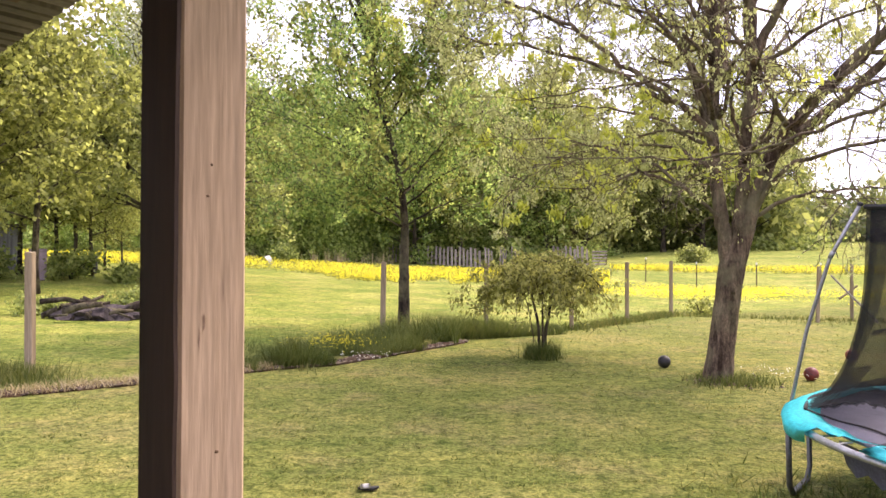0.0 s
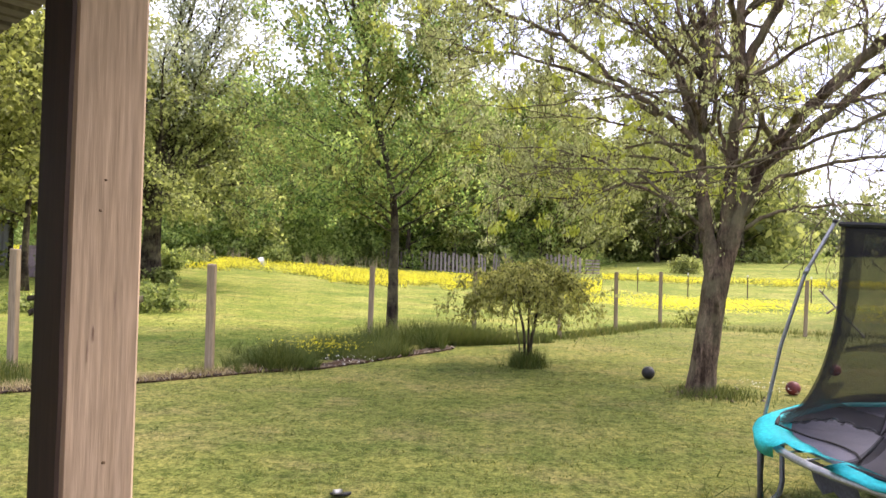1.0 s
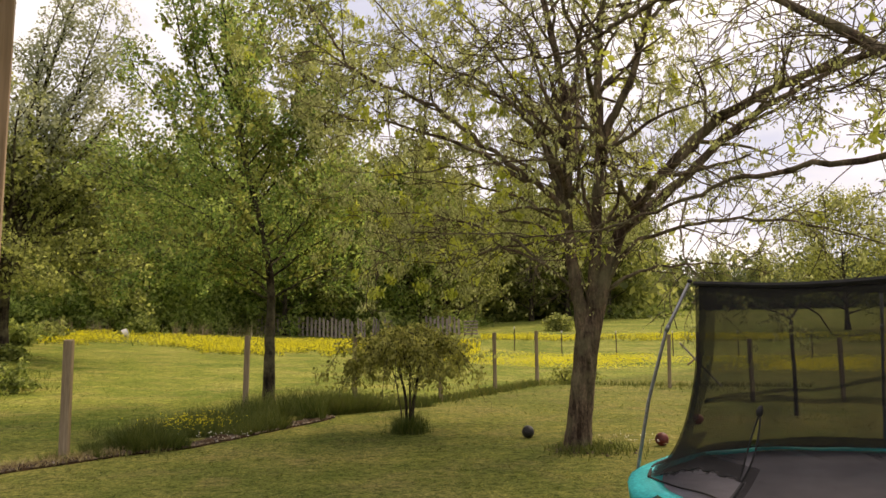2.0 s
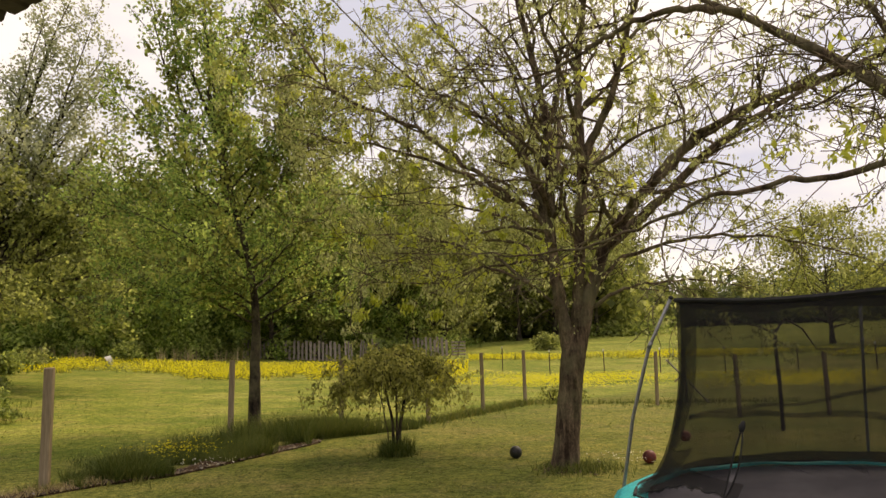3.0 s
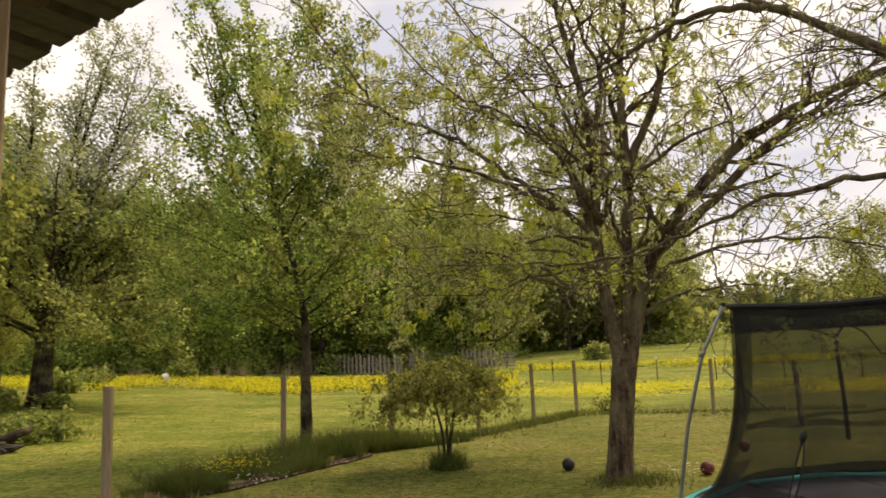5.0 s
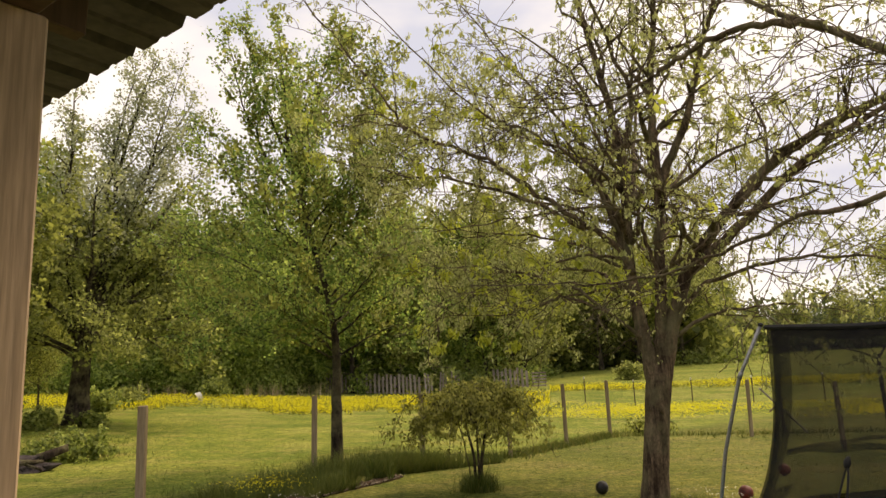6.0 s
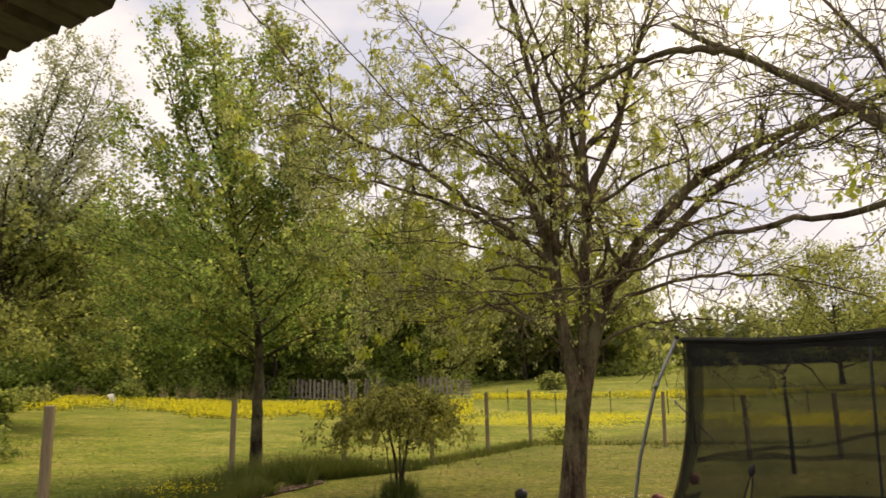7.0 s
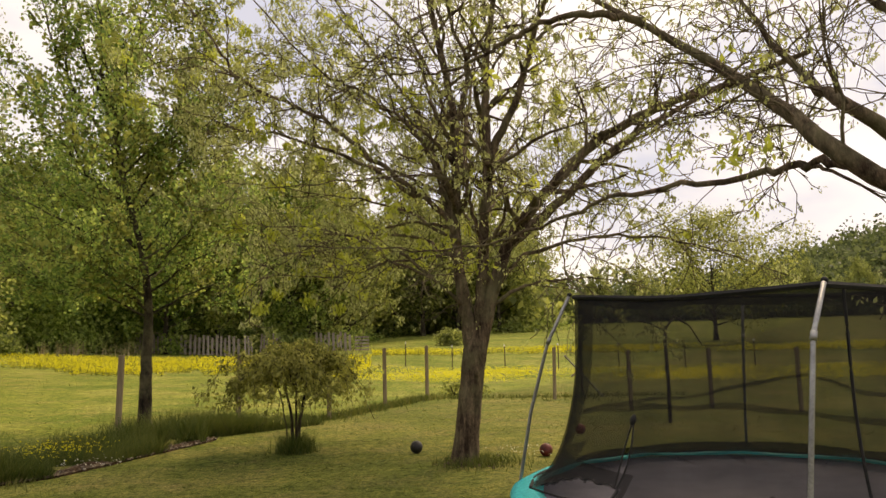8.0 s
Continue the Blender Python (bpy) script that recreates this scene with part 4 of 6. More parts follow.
    # towards the house and away from it
    for v in (-1, 1):
        bough(0.03, (-0.65, 0, 5.1), (-0.7, 0.9 * v, 6.0), (-0.5, 1.7 * v, 6.8), (-0.5, 2.6 * v, 7.8))
        bough(0.03, (-0.3, 0, 4.0), (-0.8, 1.0 * v, 4.7), (-1.2, 2.0 * v, 5.3), (-1.5, 3.0 * v, 6.0))
        bough(0.028, (-0.1, 0, 3.2), (0.4, 1.0 * v, 3.8), (0.9, 2.0 * v, 4.3), (1.2, 3.0 * v, 4.6))
        bough(0.025, (0.0, 0, 2.6), (-0.5, 0.9 * v, 3.1), (-0.9, 1.8 * v, 3.4), (-1.2, 2.7 * v, 3.4))
    plant("maple_tree", g, x0, y0, BARK_DARK, LEAF_MAPLE, "slender dark-stemmed maple in full fresh green leaf behind the fence", "tree", LEAF_GOLD)


def build_trees():
    build_yard_tree()
    build_overhang_tree()
    build_maple()
    # big tree at the meadow's left, pale and thin at its top
    build_meadow_tree()
    # golden grove to the left
    base = None
    for i, (az, d, s) in enumerate(((-45, 24, 1.0), (-40.5, 26, 1.05), (-37, 24.5, 0.95), (-33.6, 27, 1.0), (-29.3, 38, 0.5), (-28.2, 40, 0.46), (-38.6, 33, 0.8), (-36.2, 34, 0.75), (-34.6, 35.5, 0.82), (-32.4, 34, 0.78), (-31.2, 37, 0.8), (-30.2, 34.5, 0.74))):
        x, y = d * math.sin(radians(az)), d * math.cos(radians(az))
        if base is None:
            g = crown_tree(41, 12.0, 0.13, 2.3, 3.7, 24, dict(WOODS, seg=(0.7, 0.5, 0.35), limbs=44, leaves=17, size=0.17, spread=0.17, kids=(1.9, 2.6), len=(1.4, 0.7), thin=0.008))
            base = plant("grove_tree", g, x, y, BARK_DARK, LEAF_GOLD, "slim grove tree in dense yellow-green leaf", "tree", group="trees of the grove")
        else:
            t = copy_thing(base, pose(x, y, land(x, y) - 0.05, 0, 0, i * 71))
            t.scale = (s, s, s * 1.05)
    # two yellow-green trees between maple and woods
    for az, d, h, seed in ((-7.5, 63, 16.0, 43), (2.6, 62, 14.5, 44), (-1.8, 66, 15.5, 45)):
        g = crown_tree(seed, h, 0.3, 1.6, 6.6, 28, dict(WOODS, seg=(1.0, 0.7, 0.5), limbs=44, leaves=22, size=0.24, spread=0.3, kids=(1.2, 1.6), len=(2.6, 1.3), thin=0.015))
        x, y = d * math.sin(radians(az)), d * math.cos(radians(az))
        gold = seed == 43
        plant("edge_tree", g, x, y, BARK_DARK, LEAF_GOLD if gold else LEAF_WOOD,
              "tall tree in yellow-green spring leaf at the edge of the woods" if gold else "tall tree in fresh green leaf at the edge of the woods", "tree")
    # woods behind the meadow
    kinds = []
    for seed, h, sp, ang, mat, lbl in ((51, 16, 4.2, 30, LEAF_WOOD, "tall woodland tree in mid-green spring leaf"),
                                       (52, 12, 6.0, 18, LEAF_WOOD, "broad woodland tree with low green limbs"),
                                       (53, 17, 3.6, 40, LEAF_GOLD, "tall woodland tree in yellow-green young leaf"),
                                       (54, 13, 4.0, 30, LEAF_MAPLE, "woodland tree in deep fresh green leaf"),
                                       (55, 13, 5.2, 24, LEAF_HAZE, "broad far woodland tree in dull olive-green leaf")):
        g = crown_tree(seed, h, 0.26, 0.9, sp, ang, WOODS)
        kinds.append((g, mat, lbl))
    rng = random.Random(5)
    spots = []
    for row, (d0, step) in enumerate(((62, 3.3), (71, 3.6), (82, 3.9))):
        az = -33 + row * 1.2
        while az < 21:
            spots.append((az + rng.uniform(-0.8, 0.8), d0 + rng.uniform(-4, 4) + (22 if az > 8 else 0), rng.uniform(0.85, 1.15) * (1.2 if az > 8 else 1.08 if -23 < az < -5 else 1)))
            az += step
    for az in (24, 27, 30, 33.5, 38, 41.5, 45):
        spots.append((az + rng.uniform(-0.6, 0.6), 105 + rng.uniform(-6, 10), -(0.5 + rng.uniform(-0.06, 0.1))))
    first = [None] * 5
    for i, (az, d, s) in enumerate(spots):
        k = 4 if az > 4.5 else rng.choice((0, 0, 1, 2, 3))
        s = abs(s)
        x, y = d * math.sin(radians(az)), d * math.cos(radians(az))
        if first[k] is None:
            g, mat, lbl = kinds[k]
            first[k] = plant("woodland_tree", g, x, y, BARK_DARK, mat, lbl, "tree", group="trees of the woods behind the meadow")
            first[k].scale = (s, s, s)
        else:
            t = copy_thing(first[k], pose(x, y, land(x, y) - 0.1, 0, 0, rng.uniform(0, 360)))
            t.scale = (s, s, s)
    # single airy tree beyond the trampoline
    g = crown_tree(61, 9.0, 0.2, 1.2, 9.0, 24, dict(WOODS, leaves=9, size=0.2, spread=0.26, kids=(1.5, 2.0), limbs=40, thin=0.012))
    x, y = 62 * math.sin(radians(35.3)), 62 * math.cos(radians(35.3))
    plant("field_tree", g, x, y, BARK_DARK, LEAF_GOLD, "airy light-green tree standing alone in the field", "tree")


build_trees()


def build_shrub():
    """The low weeping shrub: three thin stems, an umbrella of drooping boughs."""
    g = Grower(71)
    r = g.rng
    for u, v, rr in ((-0.05, 0, 0.03), (0.06, 0.03, 0.035), (0.0, -0.06, 0.022), (-0.12, 0.05, 0.013)):
        top = np.array([u * 3.0, v * 3, 1.05 + r.uniform(-0.1, 0.15)])
        g.tube(bezier((u, v, 0), (u * 1.3, v, 0.6), top, 8, r, 0.012), np.linspace(rr, rr * 0.6, 8), 7)
        for k in range(12):
            a = k * 2.4 + r.uniform(-0.4, 0.4)
            reach = r.uniform(0.45, 1.5)
            start = np.array([u * 2.5, v * 2.5, r.uniform(0.9, 1.12)])
            tip = r.uniform(0.9, 1.4) - 0.3 * reach
            end = np.array([start[0] + math.cos(a) * reach, start[1] + math.sin(a) * reach, tip])
            mid = np.array([start[0] + math.cos(a) * reach * 0.6, start[1] + math.sin(a) * reach * 0.6, 1.5 + r.uniform(0.0, 0.5) * (1.1 - 0.2 * reach)])
            pts = bezier(start, mid, end, 9, r, 0.02)
            g.tube(pts, np.linspace(0.011, 0.003, 9), 4)
            g.leaves(pts[3:], 80, 0.078, 0.07, 0.6, slim=0.65)
            for j in range(2, 9):
                tw = bezier(pts[j], pts[j] + r.normal(0, 0.1, 3) + np.array([0, 0, 0.03]), pts[j] + r.normal(0, 0.15, 3) + np.array([0, 0, -0.07]), 4, r, 0.01)
                g.tube(tw, np.linspace(0.004, 0.002, 4), 3)
                g.leaves(tw, 46, 0.078, 0.05, 0.8, slim=0.65)
    kept = []
    for kind, q in g.leaf:
        low = 0.55 + 0.4 * r.uniform(0, 1, len(q))
        clump = np.array([noise.noise(Vector((p[0] * 2.6, p[1] * 2.6, p[2] * 3.4 + 7.0))) for p in q[:, 0]]) + r.normal(0, 0.1, len(q))
        kept.append((kind, q[(q[:, 0, 2] > low) & (clump > -0.1)]))
    g.leaf = kept
    shrub = plant("weeping_shrub", g, 0.88, 12.8, BARK_DARK, LEAF_SHRUB, "low umbrella-shaped weeping shrub with bronze-green leaves", "shrub")
    shrub.scale = (1, 1, 1.2)


build_shrub()


# ---- grass, flowers and weeds ----
def blades(name, pts, height, width, mat, label, category, lean=0.35, seed=1):
    """Standing blades, one triangle each, at the points given."""
    r = np.random.RandomState(seed)
    n = len(pts)
    a = r.uniform(0, 2 * np.pi, n)
    h = np.asarray(height) * r.uniform(0.5, 1.3, n)
    w = width * r.uniform(0.6, 1.3, n)
    side = np.stack([np.cos(a), np.sin(a), np.zeros(n)], axis=1) * w[:, None]
    tip = np.stack([r.normal(0, lean, n) * h, r.normal(0, lean, n) * h, h], axis=1)
    v = np.stack([pts - side, pts + side, pts + tip], axis=1)
    return tagged(new(name, quads_mesh(name, v.reshape(-1, 3), n, 3, mat)), label, category, kind="stuff")


def flakes(name, pts, size, mat, label, category, seed=1):
    """Small petals at the points given."""
    r = np.random.RandomState(seed)
    n = len(pts)
    d = r.normal(0, 1, (n, 3))
    d /= np.linalg.norm(d, axis=1)[:, None]
    s = np.cross(d, r.normal(0, 1, (n, 3)))
    s /= np.linalg.norm(s, axis=1)[:, None]
    ln = (size * r.uniform(0.6, 1.3, n))[:, None]
    v = np.stack([pts - d * ln * 0.5, pts + s * ln * 0.5, pts + d * ln * 0.5, pts - s * ln * 0.5], axis=1)
    return tagged(new(name, quads_mesh(name, v.reshape(-1, 3), n, 4, mat)), label, category, kind="stuff")


def on_land(xy, lift=0.0):
    return np.array([(x, y, land(x, y) + lift) for x, y in xy])


def fan(n, az0, az1, r0, r1, power, seed):
    r = np.random.RandomState(seed)
    az = np.radians(r.uniform(az0, az1, n))
    d = r0 + (r1 - r0) * r.uniform(0, 1, n) ** power
    return np.stack([np.sin(az) * d, np.cos(az) * d], axis=1)


def bed_line(t):
    """The kerb of bare soil between lawn and fence; t runs 0 to 1."""
    return np.interp(t, (0, 0.2, 0.36, 0.5, 0.6, 0.86, 1), (-9.2, -5.83, -4.57, -3.31, -2.54, -0.92, -0.1)), \
        np.interp(t, (0, 0.2, 0.36, 0.5, 0.6, 0.86, 1), (5.8, 8.66, 9.76, 11.06, 11.54, 14.12, 15.7))


def build_grass():
    # the lawn grows in clumps of uneven height with thin places between
    pts, tall = [], []
    for x, y in fan(230000, -50, 62, 2.6, 19, 1.15, 3):
        clump = noise.noise(Vector((x * 5.5, y * 5.5, 0))) + 0.6 * noise.noise(Vector((x * 14, y * 14, 2))) + 0.5 * noise.noise(Vector((x * 1.3, y * 1.3, 5)))
        if clump > 0.0:
            pts.append((x, y))
            tall.append(0.012 + 0.03 * min(clump, 1.0))
    blades("lawn_grass", on_land(pts, -0.004), tall, 0.0055, GRASS, "short mown yellow-green grass of the lawn", "grass", 1.0, 4)
    blades("meadow_grass", on_land(fan(16000, -46, 50, 15, 60, 1.0, 5), -0.01), 0.05, 0.016, GRASS, "longer mown grass of the meadow", "grass", 1.2, 6)
    r = np.random.RandomState(8)
    # the bed behind the soil kerb
    pts, tall = [], []
    for _ in range(42000):
        t = r.uniform(0.47, 1.14)
        x, y = bed_line(min(t, 1))
        off = abs(r.normal(0, 0.8)) * (1 if 0.53 < t else 0.35)
        x, y = x - off * 0.72 + (t - min(t, 1)) * 14, y + off * 0.9 + (t - min(t, 1)) * 9
        lump = noise.noise(Vector((x * 1.1, y * 1.1, 4))) + 0.4 * noise.noise(Vector((x * 3, y * 3, 1)))
        if lump < -0.1:
            continue
        mound = math.exp(-((x + 1.5) ** 2 + (y - 14.9) ** 2) / 1.6) + 0.75 * math.exp(-((x + 3.25) ** 2 + (y - 11.6) ** 2) / 0.09) + 0.5 * math.exp(-((x + 0.1) ** 2 + (y - 16.4) ** 2) / 0.5)
        pts.append((x, y))
        tall.append(0.15 + 0.2 * max(lump, 0) + 0.46 * min(mound, 1))
    blades("tall_grass", on_land(pts), tall, 0.0065, TALL_GRASS, "rank dark-green tall grass in the bed along the fence", "grass", 0.45, 9)
    pts = []
    for cx, cy, n, s in ((-7.0, 9.2, 420, 0.4), (-6.0, 9.4, 260, 0.3), (-4.1, 10.75, 160, 0.15), (-3.2, 11.5, 500, 0.28), (3.35, 10.62, 700, 0.26), (3.7, 10.5, 200, 0.25),
                         (5.5, 22.6, 300, 0.5), (6.2, 23.5, 300, 0.6), (8.5, 21.2, 300, 0.8), (10.2, 20.2, 300, 0.8), (3.7, 20.3, 160, 0.4), (1.95, 18.0, 160, 0.4), (-0.1, 16.7, 300, 0.3), (2.5, 4.9, 400, 0.45), (3.3, 3.9, 600, 0.7)):
        pts += [(cx + r.normal(0, s), cy + r.normal(0, s)) for _ in range(n)]
    for a, d, n, s in ((-25.7, 31.7, 700, 0.7), (-25.6, 26.0, 500, 1.0), (-25.0, 22.5, 500, 0.8), (-26.6, 23.5, 500, 0.9)):
        pts += [(d * math.sin(radians(a)) + r.normal(0, s), d * math.cos(radians(a)) + r.normal(0, s)) for _ in range(n)]
    blades("weeds", on_land(pts), 0.14, 0.007, WEED, "tufts of uncut grass round posts and trunks", "grass", 0.4, 10)
    pts = [(0.9 + r.normal(0, 0.15), 12.72 + r.normal(0, 0.12)) for _ in range(900)]
    blades("grass_tuft", on_land(pts), 0.3, 0.007, TALL_GRASS, "dark uncut tuft round the shrub's stems", "grass", 0.4, 25)
    pts = [(2.75 + r.normal(0, 0.55), 4.5 + r.normal(0, 0.6)) for _ in range(2600)]
    blades("shaded_grass", on_land(pts), 0.12, 0.006, WEED, "long unmown grass growing under the trampoline", "grass", 0.4, 26)
    pts = []
    for _ in range(2600):
        x, y = bed_line(r.uniform(0.0, 0.5))
        o = r.uniform(-0.02, 0.34)
        pts.append((x - o * 0.62 + r.normal(0, 0.03), y + o * 0.78 + r.normal(0, 0.03)))
    blades("dead_grass", on_land(pts, 0.02), 0.11, 0.006, DRY_GRASS, "short dead tan grass along the soil kerb", "grass", 0.7, 27)
    pts = [(-6.95 + r.normal(0, 0.42), 9.65 + r.normal(0, 0.25)) for _ in range(1500)]
    blades("rank_grass", on_land(pts), 0.27, 0.008, WEED, "rank green grass at the foot of a fence post", "grass", 0.45, 28)
    # fence line grass running to the far corner
    pts = []
    for _ in range(4200):
        t = r.uniform(0, 1)
        x, y = np.interp(t, (0, 0.3, 0.55, 0.8, 1), (-2.3, 1.95, 3.7, 5.5, 13)), np.interp(t, (0, 0.3, 0.55, 0.8, 1), (15.5, 17.97, 20.2, 22.6, 20.2))
        pts.append((x + r.normal(0, 0.14), y + r.normal(0, 0.14)))
    blades("fence_grass", on_land(pts), 0.18, 0.012, WEED, "strip of uncut grass under the fence", "grass", 0.4, 12)
    # buttercup bands
    keep = []
    for x, y in fan(115000, -36, 9, 34, 56, 1, 13):
        az, d = math.degrees(math.atan2(x, y)), math.hypot(x, y)
        ragged = 2.2 * noise.noise(Vector((az * 0.35, 0, 1))) + 1.2 * noise.noise(Vector((az * 1.1, 4, 1)))
        near = np.interp(az, (-36, -20, -13, -5, 9), (40, 40, 37.5, 35.5, 36)) + ragged
        far = np.interp(az, (-36, -20, -13, -5, 9), (53, 52, 50, 48, 48)) + ragged
        f = (d - near) / (far - near)
        thin = math.exp(-((az + 17.2) / 2.2) ** 2)
        if 0 < f < 1 and r.rand() > 0.75 * thin and noise.noise(Vector((x * 0.22, y * 0.4, 3))) + 0.35 * noise.noise(Vector((x * 0.9, y * 0.9, 7))) > 0.3 - 0.75 * min(f / 0.45, 1) + 0.3 * max(0, (f - 0.85) / 0.15):
            keep.append((x, y))
    keep += [(x, y) for x, y in fan(21000, 9, 50, 50, 54.5, 1, 16) if noise.noise(Vector((x * 0.12, y * 0.3, 3))) > -0.2]
    p3 = on_land(keep)
    p3[:, 2] += r.uniform(0.05, 0.36, len(p3))
    flakes("buttercups", p3, 0.06, YELLOW, "bands of yellow buttercups across the meadow", "flowers", 17)
    blades("buttercup_stems", on_land(keep[::5]), 0.4, 0.02, GRASS, "green stems and leaves of the buttercups", "grass", 0.3, 18)
    keep = [(x, y) for x, y in fan(44000, 6, 50, 31.0, 38.5, 1, 15) if noise.noise(Vector((x * 0.15, y * 0.5, 3))) > -0.1 + 0.25 * r.rand()]
    p3 = on_land(keep)
    p3[:, 2] += r.uniform(0.05, 0.34, len(p3))
    flakes("field_buttercups", p3, 0.042, YELLOW, "thin drift of yellow buttercups in the hay field", "flowers", 21)
    pts = [(-2.9 + r.normal(0, 0.45), 13.4 + r.normal(0, 0.5)) for _ in range(430)]
    p3 = on_land(pts)
    p3[:, 2] += r.uniform(0.12, 0.27, len(p3))
    flakes("bed_buttercups", p3, 0.027, YELLOW, "yellow buttercups in the bed by the fence", "flowers", 19)
    pts = [(-2.2 + r.normal(0, 0.35), 12.3 + r.normal(0, 0.15)) for _ in range(60)] + [(4.4 + r.normal(0, 0.35), 11.1 + r.normal(0, 0.3)) for _ in range(60)]
    p3 = on_land(pts)
    p3[:, 2] += r.uniform(0.05, 0.14, len(p3))
    flakes("white_clover", p3, 0.022, WHITE_PETAL, "scattered small white flowers in the grass", "flowers", 20)
    pts = [(d * math.sin(radians(a)), d * math.cos(radians(a))) for d, a in zip(r.uniform(54.0, 57, 900), r.uniform(-24, -8, 900)) if noise.noise(Vector((a * 0.7, 0, 0))) > r.uniform(-0.3, 0.5)]
    for a, n in ((-19.7, 16), (-17.4, 10), (-14.3, 22), (-13.3, 26), (-12.4, 14)):
        pts += [(53.2 * math.sin(radians(a + q)), 53.2 * math.cos(radians(a + q))) for q in r.normal(0, 0.16, n)]
    blades("dry_reeds", on_land(pts), 0.95, 0.022, DRY_GRASS, "dry tan reeds standing before the woods", "reeds", 0.12, 22)


build_grass()


def build_undergrowth():
    g = Grower(81)
    r = g.rng
    for _ in range(420):
        az, d = r.uniform(-34, 24), r.uniform(58, 80)
        d += 24 if az > 7 else 0
        x, y = d * math.sin(radians(az)), d * math.cos(radians(az))
        s = r.uniform(0.8, 2.4)
        c = np.array([[x, y, land(x, y) + s * 0.45]])
        g.leaves(c + r.normal(0, s * 0.4, (40, 3)) * np.array([1.3, 1.3, 0.7]), 60, 0.38, 0.2)
    tagged(new("undergrowth", g.leaf_mesh("undergrowth", LEAF_DARK)), "dark dense undergrowth at the foot of the woods", "undergrowth", kind="stuff")
    g = Grower(83)
    r = g.rng
    for _ in range(540):
        az, d = r.uniform(-34, 9), r.uniform(56.5, 61)
        d += 14 if az > 7 else 0
        x, y = d * math.sin(radians(az)), d * math.cos(radians(az))
        h = r.uniform(1.2, 4.6) * (0.8 if -9 < az < 4 else 0.45 if az >= 4 else 1)
        c = np.array([[x, y + (5.5 if -11 < az < 9 else 0), land(x, y) + h * 0.5]])
        g.leaves(c + r.normal(0, 1, (30, 3)) * np.array([0.9, 0.9, h * 0.28]), 90, 0.26, 0.25)
    for _ in range(330):
        az, d = r.uniform(-13, 3), r.uniform(60.5, 63.5)
        x, y = d * math.sin(radians(az)), d * math.cos(radians(az))
        c = np.array([[x, y, land(x, y) + r.uniform(1.2, 8.0)]])
        g.leaves(c + r.normal(0, 1, (24, 3)) * np.array([0.9, 0.6, 0.28]), 60, 0.24, 0.12)
    tagged(new("woods_edge", g.leaf_mesh("woods_edge", LEAF_EDGE)), "bright low branches and saplings along the edge of the woods", "undergrowth", kind="stuff")
    for az0, az1, count, mat, lbl in ((-40, 6, 390, LEAF_WOOD, "deep green woods filling the back of the meadow"), (6, 22, 150, LEAF_HAZE, "dull green woods beyond the hay field")):
        g = Grower(84)
        r = g.rng
        for _ in range(count):
            az, d = r.uniform(az0, az1), r.uniform(86, 100)
            x, y = d * math.sin(radians(az)), d * math.cos(radians(az))
            h = r.uniform(9, 15) * (0.7 if az > 10 else 1)
            c = np.array([[x, y, land(x, y) + h * 0.45]])
            g.leaves(c + r.normal(0, 1, (30, 3)) * np.array([2.0, 2.0, h * 0.28]), 70, 1.0, 0.5)
        tagged(new("deep_woods", g.leaf_mesh("deep_woods", mat)), lbl, "woods", kind="stuff")
    g = Grower(82)
    r = g.rng
    for _ in range(700):
        az, d = r.uniform(34, 66), r.uniform(190, 330)
        x, y = d * math.sin(radians(az)), d * math.cos(radians(az))
        h = r.uniform(5, 9)
        c = np.array([[x, y, land(x, y) + h * 0.5]])
        g.leaves(c + r.normal(0, 1, (30, 3)) * np.array([2.2, 2.2, h * 0.3]), 70, 1.3, 0.5)
    for _ in range(500):
        az, d = r.uniform(20, 60), r.uniform(112, 150)
        x, y = d * math.sin(radians(az)), d * math.cos(radians(az))
        h = r.uniform(3, 6) + (2.5 if az < 36 else 0)
        c = np.array([[x, y, land(x, y) + h * 0.45]])
        g.leaves(c + r.normal(0, 1, (30, 3)) * np.array([1.6, 1.6, h * 0.3]), 50, 0.8, 0.4)
    for _ in range(420):
        az, d = r.uniform(21, 58), r.uniform(104, 111)
        x, y = d * math.sin(radians(az)), d * math.cos(radians(az))
        h = r.uniform(1.5, 4.5)
        c = np.array([[x, y, land(x, y) + h * 0.42]])
        g.leaves(c + r.normal(0, 1, (30, 3)) * np.array([1.2, 1.2, h * 0.25]), 60, 0.55, 0.3)
    for _ in range(420):
        az, d = r.uniform(-150, -36) if r.rand() < 0.5 else r.uniform(60, 150), r.uniform(70, 110)
        x, y = d * math.sin(radians(az)), d * math.cos(radians(az))
        h = r.uniform(7, 12)
        c = np.array([[x, y, land(x, y) + h * 0.5]])
        g.leaves(c + r.normal(0, 1, (30, 3)) * np.array([2.2, 2.2, h * 0.3]), 40, 1.2, 0.5)
    tagged(new("far_woods", g.leaf_mesh("far_woods", LEAF_FAR)), "green woods covering the far hill and the field's edge", "woods", kind="stuff")


build_undergrowth()


